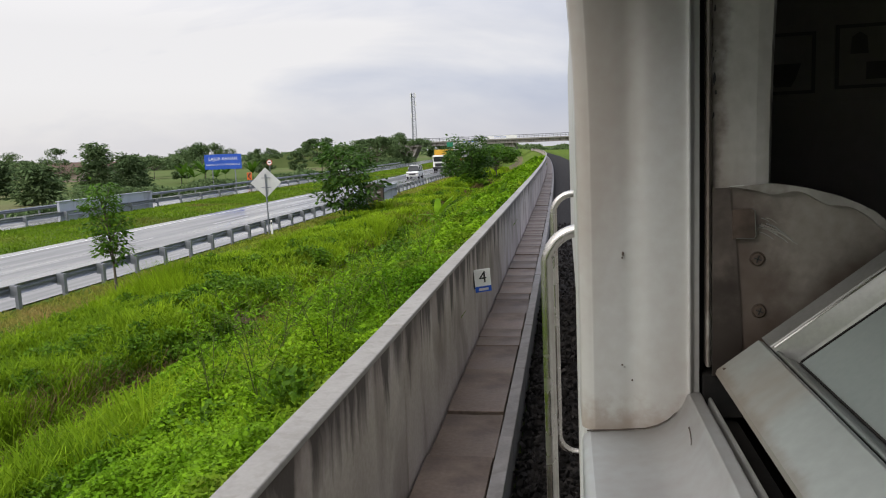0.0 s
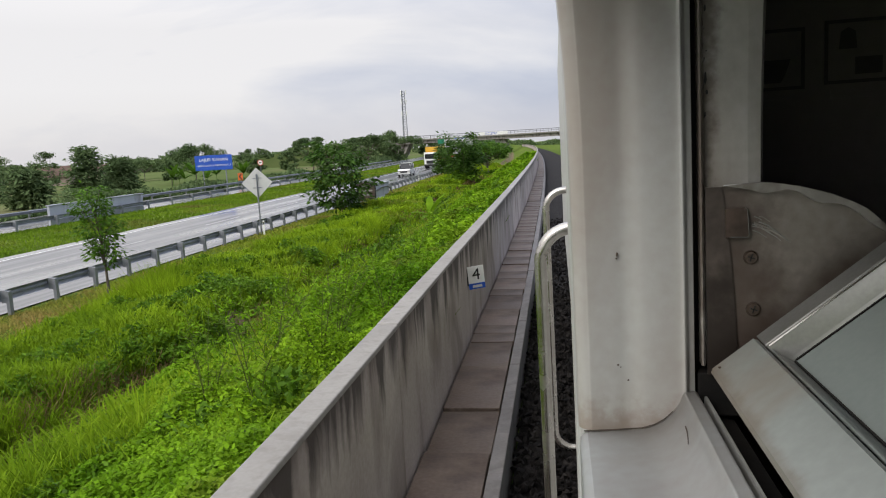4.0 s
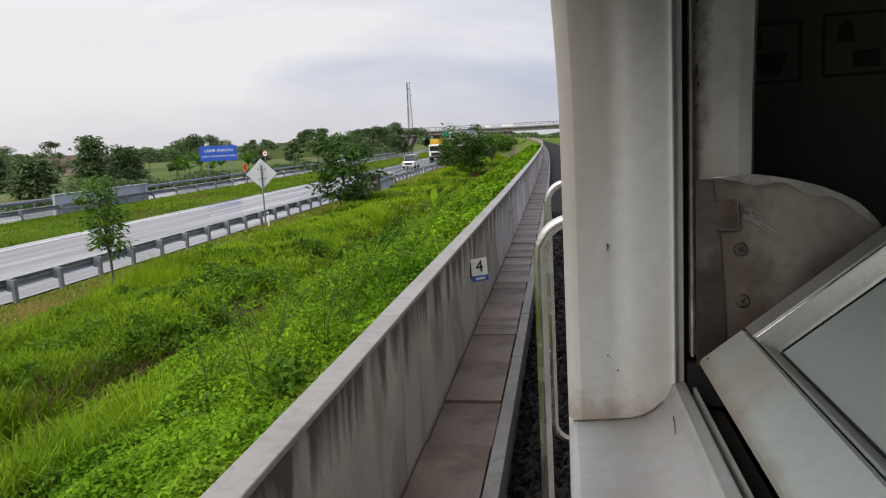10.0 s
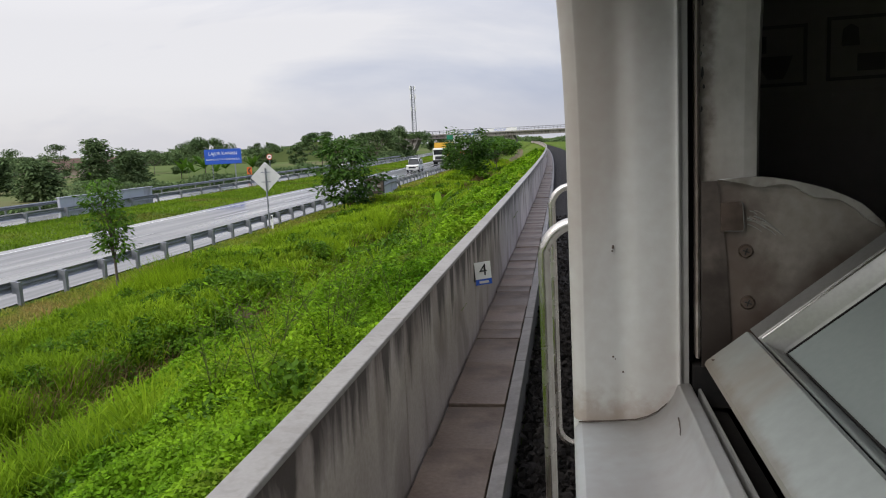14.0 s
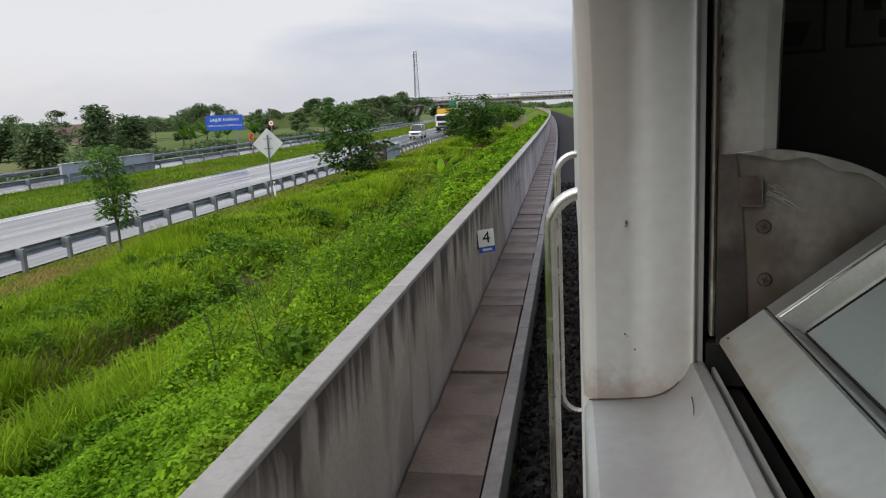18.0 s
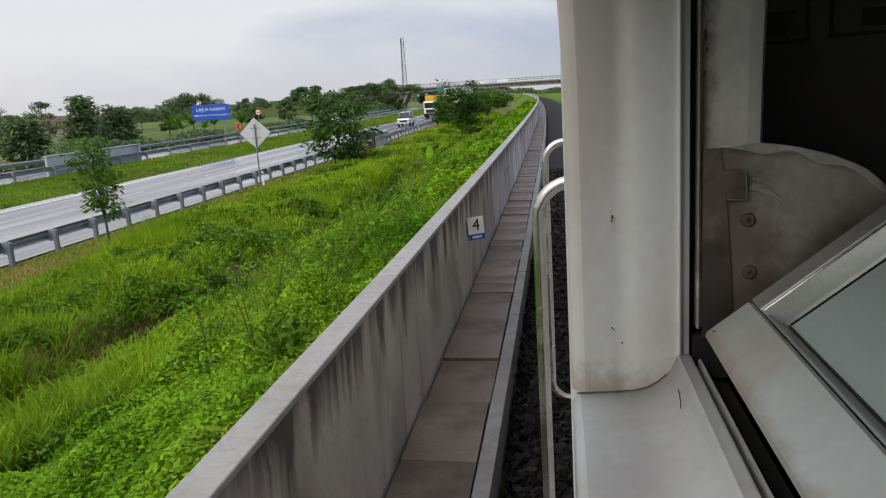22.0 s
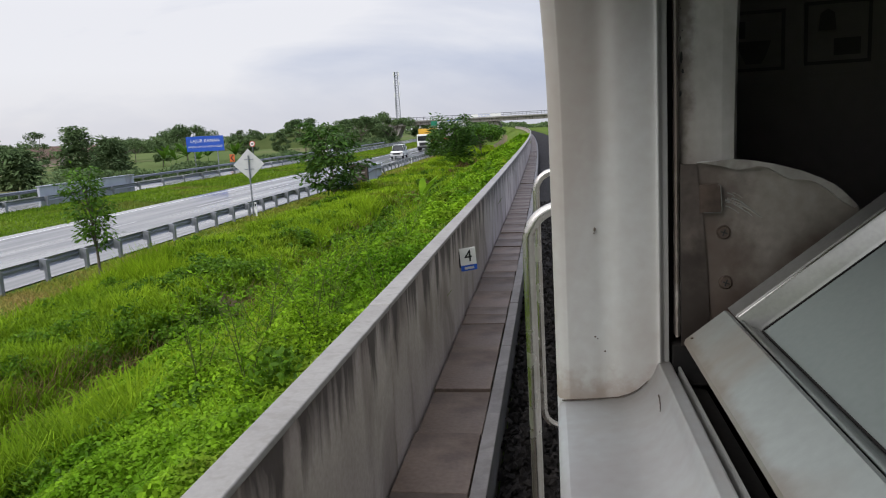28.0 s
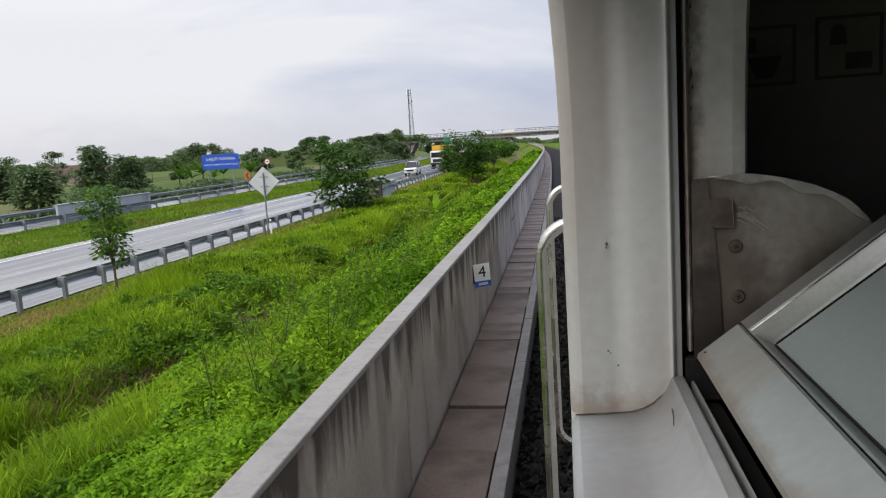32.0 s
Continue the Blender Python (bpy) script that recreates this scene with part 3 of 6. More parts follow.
# ---- the carriage ----
CAR = Matrix.Translation((0, 0, 2.5)) @ pose(0, 0, 0, 0, LEAN, 0) @ Matrix.Translation((0, 0, -2.5))
carriage = thing("railway_carriage", "grey-white painted railway carriage with an open toilet window", "train carriage", CAR)

# the window's forward jamb: a pressed steel section, seen end on
JAMB = [(0.0, 0.66)] + [(0.013 - 0.013 * math.cos(radians(a)), 0.6125 - 0.0125 * math.sin(radians(a))) for a in range(0, 91, 15)]
JAMB += [(0.03, 0.6015), (0.040, 0.6026), (0.047, 0.6020), (0.056, 0.6000), (0.068, 0.5992), (0.0800, 0.5990), (0.0850, 0.5984), (0.0872, 0.5970), (0.0892, 0.5984), (0.0912, 0.601), (0.0958, 0.603), (0.0958, 0.66)]


def flared(profile, z0, z1, flare):
    """An upright section whose outer edge curves away near the top."""
    bm = bmesh.new()
    rings = []
    for i in range(19):
        z = z0 + (z1 - z0) * i / 18
        up = max(0.0, z - 2.48) / 0.24
        rings.append([bm.verts.new((x + flare(x) * up * up, y, z)) for x, y in profile])
    k = len(profile)
    for a, b in zip(rings, rings[1:]):
        for i in range(k):
            bm.faces.new((a[i], a[(i + 1) % k], b[(i + 1) % k], b[i]))
    return bm


part("window_jamb", flared(JAMB[:1] + rounded(JAMB[1:-1]) + JAMB[-1:], 2.2575, 2.72, lambda x: -0.015 * max(0.0, 1 - x / 0.05)), JAMBPAINT, carriage, smooth=True)
part("jamb_gasket", extrude([(0.0958, 0.617), (0.0980, 0.614), (0.1015, 0.616), (0.1015, 0.66), (0.0958, 0.66)], 2.27, 2.72, "z"), RUBBER, carriage, "black perished rubber gasket")
INNER = [(0.1015, 0.66), (0.1015, 0.604), (0.1028, 0.6025), (0.1045, 0.604), (0.106, 0.609), (0.140, 0.611), (0.1500, 0.613), (0.1535, 0.620), (0.1545, 0.66)]
part("inner_frame", flared(INNER, 2.312, 2.72, lambda x: 0.010 * max(0.0, (x - 0.125) / 0.026)), STAINED, carriage, "dull grey inner window frame")
# sill with its upturned inner edge
SILL = [(0.0, 2.10), (0.0, 2.246)] + [(0.009 - 0.009 * math.cos(radians(a)), 2.248 + 0.009 * math.sin(radians(a))) for a in range(0, 91, 18)]
SILL += [(0.030, 2.2578), (0.052, 2.2592), (0.062, 2.2622), (0.070, 2.2668), (0.077, 2.2735), (0.082, 2.281), (0.0842, 2.2868), (0.0853, 2.2895), (0.0862, 2.2910), (0.0872, 2.2914), (0.0890, 2.2913), (0.0920, 2.2914), (0.0952, 2.2916), (0.0960, 2.2908), (0.0964, 2.2890), (0.0964, 2.2700), (0.0964, 2.10)]
part("window_sill", extrude(SILL[:1] + rounded(SILL[1:-1]) + SILL[-1:], -0.62, 0.5995, "y"), PAINT, carriage, smooth=True)
part("sill_gasket", extrude([(0.0964, 2.10), (0.0964, 2.268), (0.1080, 2.268), (0.128, 2.262), (0.128, 2.10)], -0.62, 0.613, "y"), RUBBER, carriage)
part("drip_strip", extrude([(0.1012, 2.2681), (0.1012, 2.2875), (0.1018, 2.2890), (0.1034, 2.2892), (0.1042, 2.2875), (0.1042, 2.2681)], -0.62, 0.594, "y"), ALU, carriage, "thin bare metal strip")
# black block filling the corner gap, standing in for the shade there
part("dark_gap_block", boxes(((0.0985, 0.6035, 2.2685), (0.29, 0.66, 2.3055), 0.001)), RUBBER, carriage)
# grime in the seam between jamb and sill
_seam = bmesh.new()
tube(_seam, [(x, 0.5992 - 0.0006, z + 0.0006) for x, z in ((0.004, 2.257), (0.03, 2.2582), (0.052, 2.2597), (0.062, 2.2628), (0.070, 2.2674), (0.077, 2.2742))], 0.0007, 6, 0.0003)
part("seam", _seam, SEALANT, carriage, "brown grime in a welded seam")
# chips and scratches in the paint
for x, y, z, w, h in ((0.0356, 0.6008, 2.4077, 0.0016, 0.0030), (0.0350, 0.6008, 2.4045, 0.0012, 0.0012), (0.0340, 0.6008, 2.3144, 0.0015, 0.0012), (0.0360, 0.6008, 2.3125, 0.0008, 0.0008), (0.0420, 0.6015, 2.301, 0.0013, 0.0013), (0.0560, 0.6012, 2.2700, 0.0022, 0.0030)):
    c = bmesh.new()
    bmesh.ops.create_icosphere(c, subdivisions=1, radius=1.0, matrix=Matrix.Translation((x, y, z)) @ Matrix.Diagonal((w * 0.7, 0.0006, h * 0.7, 1)))
    part("paint_chip", c, RUSTY, carriage, "small brown chip in the paint")
c = bmesh.new()
tube(c, [(0.0800, 0.556, 2.2786), (0.0796, 0.548, 2.2780), (0.0788, 0.539, 2.2768), (0.0776, 0.531, 2.2750)], 0.0006, 5, 0.0003)
part("scratch", c, RUSTY, carriage, "thin dark scratch on the sill")
c = bmesh.new()
for i in range(46):
    _w = random.uniform(0.0006, 0.0018) * (1.5 if i % 7 == 0 else 1)
    bmesh.ops.create_icosphere(c, subdivisions=1, radius=1.0, matrix=Matrix.Translation((0.1068 + random.gauss(0, 0.0011), 0.6096, 2.515 + 0.0042 * i * random.uniform(0.9, 1.1))) @ Matrix.Diagonal((_w, 0.0007, _w * random.uniform(1.0, 3.5), 1)))
part("perished_seal", c, BLACK, carriage, "crumbling black sealant")
_far = [(0.1052 + (0.0012 + 0.0085 * max(0.0, 1 - i / 15)) * (0.65 + 0.7 * noise.noise(Vector((0.0, 0.0, 9.0 * i / 12)))), 2.72 - 0.16 * i / 36) for i in range(37)]
part("grime_stain", extrude([(0.1047, 2.56), (0.1047, 2.72)] + _far, 0.6080, 0.6095, "y"), RUSTY, carriage, "brown grime along the frame")
# unseen ledge over the window, added to keep sky light off the jamb's top
part("shade_ledge", extrude([(0.0, 2.740), (-0.066, 2.716), (-0.080, 2.734), (-0.066, 2.756), (0.0, 2.79)], -0.8, 0.75, "y"), PAINT, carriage)
# side wall round the window, floor, roof and lining of the toilet compartment
for _c in (((0.0, 0.66, 0.95), (0.10, 0.88, 3.75), 0.008), ((0.10, 0.88, 0.95), (0.16, 3.4, 3.75)), ((0.07, 3.4, 0.95), (0.16, 14.0, 3.75)), ((0.0, -0.62, 0.95), (0.11, 0.66, 2.10)), ((0.0, -0.62, 2.72), (0.108, 0.66, 3.75), 0.008), ((0.0, -9.0, 0.95), (0.11, -0.62, 3.75))):
    part("side_panel", boxes(_c), PAINT, carriage)
part("front_partition", boxes(((0.13, 0.95, 1.15), (1.5, 1.0, 3.5))), LINING, carriage, "dark panelled partition")
for _c in (((0.11, 0.64, 1.15), (0.13, 1.0, 3.5)), ((0.114, -1.3, 1.15), (0.13, 0.66, 2.2)), ((0.114, -1.3, 2.74), (0.13, 0.66, 3.5)), ((0.114, -1.3, 1.15), (0.13, -0.64, 3.5)), ((1.5, -1.3, 1.15), (1.55, 1.0, 3.5)), ((0.11, -1.35, 1.15), (1.55, -1.3, 3.5))):
    part("lining_panel", boxes(_c), LINING, carriage)
part("cabin_floor", boxes(((0.11, -1.35, 1.1), (1.55, 1.0, 1.15))), LINING, carriage)
part("cabin_ceiling", boxes(((0.11, -1.35, 3.5), (1.55, 1.0, 3.55))), LINING, carriage)
part("roof", boxes(((0.16, -9.0, 3.75), (2.9, 14.0, 3.85)), ((2.8, -9.0, 0.95), (2.9, 14.0, 3.75)), ((0.16, -9.0, 0.85), (2.9, 14.0, 0.95))), PAINT, carriage)

for _y in (-9.0, 13.94):
    part("end_wall", boxes(((0.162, _y, 0.952), (2.798, _y + 0.06, 3.748), 0.004)), PAINT, carriage)

def grab_rail(y, z0, z1, out, r):
    bm = bmesh.new()
    k = 0.075
    pts = [(0.098, y, z1)] + [(-out + k - k * math.sin(radians(a)), y, z1 - k + k * math.cos(radians(a))) for a in range(0, 91, 10)]
    pts += [(-out, y, z1 - k - (z1 - z0 - 2 * k) * i / 8) for i in range(1, 8)]
    pts += [(-out + k - k * math.cos(radians(a)), y, z0 + k - k * math.sin(radians(a))) for a in range(0, 91, 10)] + [(0.098, y, z0)]
    tube(bm, pts, r, 14)
    g = part("grab_rail", bm, CHROME, carriage, "polished steel grab rail", smooth=True)
    for z in (z0, z1):
        c = bmesh.new()
        tube(c, [(0.088, y, z), (0.0995, y, z)], r * 2.1, 16)
        part("rail_flange", c, CHROME, g)


grab_rail(1.60, 1.16, 2.312, 0.054, 0.0142)
grab_rail(2.90, 1.24, 2.305, 0.060, 0.0140)

# hopper window, tipped inwards on its bottom hinge
U, N = Vector((0.79, 0, 0.613)), Vector((-0.613, 0, 0.79))
HINGE = Vector((0.104, 0, 2.317))
hopper = thing("hopper_window", "grey metal hopper window tipped inwards, with a frosted pane", "window", CAR)


def sash_prism(prof, u0, u1):
    """profile of (y, height over the sash) swept up the slope."""
    bm = bmesh.new()
    rings = [[bm.verts.new(HINGE + U * u + N * h + Vector((0, y, 0))) for y, h in prof] for u in (u0, u1)]
    k = len(prof)
    for i in range(k):
        bm.faces.new((rings[0][i], rings[0][(i + 1) % k], rings[1][(i + 1) % k], rings[1][i]))
    bm.faces.new(rings[0])
    bm.faces.new(list(reversed(rings[1])))
    return bm


def sash_rail(prof, y0, y1):
    """profile of (slope, height) swept along the window."""
    bm = bmesh.new()
    rings = [[bm.verts.new(HINGE + U * u + N * h + Vector((0, y, 0))) for u, h in prof] for y in (y0, y1)]
    k = len(prof)
    for i in range(k):
        bm.faces.new((rings[0][i], rings[0][(i + 1) % k], rings[1][(i + 1) % k], rings[1][i]))
    bm.faces.new(rings[0])
    bm.faces.new(list(reversed(rings[1])))
    return bm


_stile = sash_prism([(0.580, -0.022), (0.580, -0.001), (0.5785, 0.0), (0.5545, 0.0), (0.5525, -0.0022), (0.5500, -0.0022), (0.5500, -0.022)], 0.0425, 0.56)
part("sash_stile", _stile, STILE, hopper)
_bead = sash_prism([(0.5500, -0.022), (0.5500, -0.0018)] + rounded([(0.5490, 0.0006), (0.5460, 0.0020), (0.5425, 0.0016), (0.5385, -0.0010), (0.5335, -0.0056), (0.5300, -0.0096)]) + [(0.5272, -0.0106), (0.5265, -0.022)], 0.0425, 0.54)
part("glazing_bead", _bead, ALU, hopper, "bright bevelled aluminium bead", smooth=True)
# thin chrome strip added to draw the highlight along the bead
part("bead_highlight", sash_prism([(0.5440, -0.004), (0.5440, 0.0019), (0.5433, 0.0025), (0.5424, 0.0019), (0.5420, -0.004)], 0.0440, 0.54), CHROME, hopper, "bright strip standing in for the bead's highlight")
part("pane_seal", sash_prism([(0.5265, -0.018), (0.5265, -0.0100), (0.5248, -0.0100), (0.5248, -0.018)], 0.0508, 0.52), RUBBER, hopper, "dark seal round the pane")
part("pane_seal", sash_rail([(0.0492, -0.018), (0.0492, -0.0098), (0.0506, -0.0098), (0.0506, -0.018)], -0.53, 0.5246), RUBBER, hopper, "dark seal round the pane")
part("hinge_rivet", box(bmesh.new(), (-0.0012, -0.0012, -0.0006), (0.0012, 0.0012, 0.0006), 0.0005, Matrix.Translation(HINGE + U * 0.006 + N * 0.0004 + Vector((0, 0.570, 0)))), RUSTY, hopper)
part("bottom_rail", sash_rail([(-0.002, -0.022), (-0.002, -0.002), (0.001, 0.0), (0.0395, 0.0), (0.0415, -0.003), (0.0425, -0.022)], -0.58, 0.5785), RAILPAINT, hopper)
part("bottom_bead", sash_rail([(0.0425, -0.022), (0.0425, -0.001), (0.0433, 0.0002), (0.0446, -0.0004), (0.0462, -0.0060), (0.0477, -0.0075), (0.0490, -0.0105), (0.0490, -0.022)], -0.55, 0.5500), SASH, hopper, smooth=True)
part("pane", sash_rail([(0.0495, -0.018), (0.0495, -0.0110), (0.54, -0.0110), (0.54, -0.018)], -0.55, 0.5262), PANE, hopper, "frosted grey pane")
part("sash_stile", sash_prism([(-0.58, -0.022), (-0.58, 0.0), (-0.53, 0.0), (-0.53, -0.022)], 0.0425, 0.56), ALU, hopper)
part("top_rail", sash_rail([(0.52, -0.022), (0.52, 0.0), (0.56, 0.0), (0.56, -0.022)], -0.53, 0.5265), ALU, hopper)

# stay plate: a fan-shaped cheek that guides the sash
stay = thing("stay_plate", "stained steel fan-shaped stay plate with two cross-head screws", "bracket", CAR)
FAN = [(0.118, 2.306), (0.118, 2.4590), (0.149, 2.4600), (0.174, 2.4555), (0.199, 2.4480), (0.223, 2.4360), (0.240, 2.4190), (0.254, 2.400), (0.268, 2.375), (0.276, 2.345), (0.276, 2.306)]
part("plate", extrude(FAN, 0.6005, 0.6022, "y"), STEEL, stay)
WAVE = [(0.118, 2.4595), (0.149, 2.4605), (0.174, 2.456), (0.199, 2.4485), (0.223, 2.4365), (0.24, 2.4195),
        (0.2375, 2.4178), (0.226, 2.4254), (0.22, 2.4313), (0.2135, 2.4362), (0.206, 2.4404), (0.197, 2.4422), (0.189, 2.4430), (0.181, 2.4472), (0.173, 2.4524), (0.165, 2.4543), (0.157, 2.4532), (0.148, 2.4524), (0.138, 2.4554), (0.128, 2.4576)]
lip = part("rolled_lip", extrude(rounded(WAVE[:6]) + rounded(WAVE[6:]), 0.5968, 0.6003, "y"), LIP, stay, "dull wavy rolled lip")
c = bmesh.new()
tube(c, [(x, 0.5975, z) for x, z in WAVE[:6]], 0.0006, 6)
part("worn_edge", c, ALU, lip, "bright worn edge of the lip", smooth=True)
part("catch_tab", extrude([(0.1195, 2.4185), (0.1195, 2.4410), (0.1345, 2.4420), (0.1360, 2.4405), (0.1372, 2.4205), (0.1360, 2.4180)], 0.5965, 0.6004, "y"), RUSTY, stay, "brown stained catch tab")
c = bmesh.new()
tube(c, [(0.1225, 0.5964, 2.4188), (0.1300, 0.5964, 2.4184), (0.1358, 0.5964, 2.4182), (0.1371, 0.5964, 2.4207), (0.1360, 0.5964, 2.4403), (0.1344, 0.5964, 2.4418)], 0.0004, 5)
part("worn_edge", c, STILE, stay, "worn bright edge of the catch tab")
for _k in range(12):
    x0, z0, r0 = 0.1385 + random.uniform(0, 0.012), 2.4340 - random.uniform(0, 0.011), random.uniform(0.005, 0.024)
    c = bmesh.new()
    tube(c, [(x0 + r0 * f, 0.60035, z0 - r0 * (0.25 * f + 0.35 * f * f) + random.uniform(-0.0004, 0.0004)) for f in (0, 0.3, 0.6, 0.85, 1.0)], random.uniform(0.0005, 0.0014), 5, 0.0003)
    part("scratch", c, LIP if _k % 3 == 0 else ALU, stay, "pale scrape on the stained steel")
part("edge_strip", extrude([(0.1050, 2.306), (0.1050, 2.4585), (0.1175, 2.4585), (0.1225, 2.4160), (0.1262, 2.37), (0.1290, 2.306)], 0.5985, 0.6004, "y"), EDGE, stay, "rust-brown edge strip")
for x, z in ((0.139, 2.4015), (0.1408, 2.3595)):
    s = bmesh.new()
    bmesh.ops.create_cone(s, cap_ends=True, segments=24, radius1=0.0052, radius2=0.0044, depth=0.0022, matrix=pose(x, 0.5994, z, 90, 0, 0))
    sc = part("screw", s, RUSTSCREW, stay, "worn cross-head screw")
    ring = bmesh.new()
    tube(ring, [(x + 0.0056 * math.cos(0.2618 * i), 0.6001, z + 0.0056 * math.sin(0.2618 * i)) for i in range(25)], 0.0004, 5)
    part("recess", ring, RUSTY, sc)
    for a in (20, 110):
        part("slot", box(bmesh.new(), (-0.0029, -0.0004, -0.0005), (0.0029, 0.0004, 0.0005), 0, pose(x, 0.5982, z, 0, a, 0)), BLACK, sc)

# dim pictogram stickers on the partition
for x0, x1, z0, z1, kind_ in ((0.215, 0.287, 2.545, 2.617, 0), (0.309, 0.385, 2.548, 2.622, 1)):
    st = thing("notice_sticker", "dim square notice sticker with a dark frame", "sticker", CAR, group="toilet notices")
    part("backing", boxes(((x0, 0.9475, z0), (x1, 0.9496, z1))), STICKER, st)
    f = 0.004
    part("border", boxes(((x0, 0.9462, z0), (x0 + f, 0.9474, z1)), ((x1 - f, 0.9462, z0), (x1, 0.9474, z1)), ((x0 + f, 0.9462, z0), (x1 - f, 0.9474, z0 + f)), ((x0 + f, 0.9462, z1 - f), (x1 - f, 0.9474, z1))), PRINT, st)
    c = (x0 + x1) / 2
    if kind_ == 0:
        g = extrude([(c - 0.020, z0 + 0.036), (c + 0.020, z0 + 0.036), (c + 0.014, z0 + 0.018), (c + 0.009, z0 + 0.009), (c - 0.009, z0 + 0.009), (c - 0.014, z0 + 0.018)], 0.9462, 0.9474, "y")
        box(g, (c - 0.020, 0.9462, z0 + 0.040), (c - 0.010, 0.9474, z0 + 0.060))
    else:
        g = extrude([(c - 0.022, z1 - 0.034), (c - 0.020, z1 - 0.014), (c - 0.012, z1 - 0.009), (c - 0.004, z1 - 0.014), (c - 0.002, z1 - 0.034)], 0.9462, 0.9474, "y")
        box(g, (c - 0.004, 0.9462, z0 + 0.010), (c + 0.026, 0.9474, z0 + 0.030))
    part("pictogram", g, PRINT, st)
    part("caption", boxes(((x0 + 0.008, 0.9478, z0 - 0.010), (x1 - 0.01, 0.9496, z0 - 0.007)), ((x0 + 0.008, 0.9478, z0 - 0.017), (x1 - 0.02, 0.9496, z0 - 0.014))), STICKER, st)

# ---- guardrails along the motorway ----
WBEAM = [(-0.155, 0.00), (-0.13, 0.022), (-0.10, 0.075), (-0.055, 0.083), (-0.02, 0.03), (0.02, 0.03), (0.055, 0.083), (0.10, 0.075), (0.13, 0.022), (0.155, 0.0)]


def guardrail(name, off, s0, s1, step, base, side, label, stop=None):
    """Posts with spacer blocks carry a corrugated beam. side: +1, the traffic is at smaller off."""
    g = thing(name, label, "guardrail", group="motorway guardrails")
    pm = boxes(((-0.055, -0.07, -0.35), (0.055, 0.07, 0.70), 0.006))
    bmesh.ops.recalc_face_normals(pm, faces=pm.faces)
    post_me = bpy.data.meshes.new("post")
    pm.to_mesh(post_me)
    post_me.materials.append(GALV)
    km = boxes(((-0.21 * side, -0.06, 0.36), (-0.05 * side, 0.06, 0.73), 0.006))
    bmesh.ops.recalc_face_normals(km, faces=km.faces)
    block_me = bpy.data.meshes.new("spacer_block")
    km.to_mesh(block_me)
    block_me.materials.append(GALV)
    s = s0
    while s <= s1:
        p = new("post", post_me)
        p.parent = g
        tilt = random.uniform(-1.0, 1.0)
        p.matrix_basis = Matrix.Translation(at(s, off, base)) @ pose(0, 0, 0, tilt, random.uniform(-1, 1), heading(s))
        b = new("spacer_block", block_me)
        b.parent = p
        s += step
    s = s0 - 1.0
    k = 0
    while s < s1:
        e = min(s + 4.0, s1 + 1)
        bm = bmesh.new()
        rows = []
        for t in (s, e + 0.02):
            for back in (0, 1):
                rows.append([bm.verts.new(at(t, off - side * (0.215 + 0.004 * (k % 2) + d - 0.004 * back), base + 0.56 + h)) for h, d in WBEAM])
        n = len(WBEAM)
        for i in range(n - 1):
            bm.faces.new((rows[0][i], rows[0][i + 1], rows[2][i + 1], rows[2][i]))
            bm.faces.new((rows[1][i], rows[3][i], rows[3][i + 1], rows[1][i + 1]))
        for i in (0, n - 1):
            bm.faces.new((rows[0][i], rows[2][i], rows[3][i], rows[1][i]))
        part("beam", bm, GALV, g)
        s = e
        k += 1
    return g


guardrail("guardrail", -15.6, -3.7, 150, 2.0, -1.62, 1, "grey galvanised guardrail on the near verge of the wet road")
guardrail("guardrail", -34.4, 6, 190, 4.0, -1.52, 1, "grey galvanised guardrail along the grassy median")
guardrail("guardrail", -44.4, 20, 220, 4.0, -1.70, -1, "grey galvanised guardrail on the far verge")

# ---- vegetation ----
rng = np.random.default_rng(7)


def blades(n, off, s, height, width, lean):
    """Grass blades: slim tapered pieces that lean their own way."""
    x, z = off + shift_np(s), ground_np(off, s) - 0.03
    a, b = rng.uniform(0, 6.283, n), rng.uniform(0, 6.283, n)
    w = np.stack([np.cos(a) * width, np.sin(a) * width, np.zeros(n)], 1)
    base = np.stack([x, s, z], 1)
    tip = base + np.stack([np.cos(b) * height * lean, np.sin(b) * height * lean, height], 1)
    return np.stack([base - w, base + w, tip + w * 0.15, tip - w * 0.15], 1)


def leaves(centre, length, width, tilt):
    """Pointed leaves that lie more or less flat."""
    n = len(centre)
    a, t, r = rng.uniform(0, 6.283, n), rng.normal(0, tilt, n), rng.normal(0, tilt, n)
    d = np.stack([np.cos(a) * np.cos(t), np.sin(a) * np.cos(t), np.sin(t)], 1) * length[:, None]
    w = np.stack([-np.sin(a) * np.cos(r), np.cos(a) * np.cos(r), np.sin(r)], 1) * width[:, None]
    return np.stack([centre - d * 0.5, centre + w * 0.5 - d * 0.1, centre + d * 0.5, centre - w * 0.5 - d * 0.1], 1)


def spread(n, o0, o1, s_min, s_max, wedge=1.0):
    """Plan places that grow sparser along the line, as far as the view from the carriage can reach."""
    off = rng.uniform(o0, o1, n)
    near = np.maximum(s_min, np.abs(off) * wedge - 1.5)
    return off, np.exp(rng.uniform(np.log(near), np.log(s_max)))


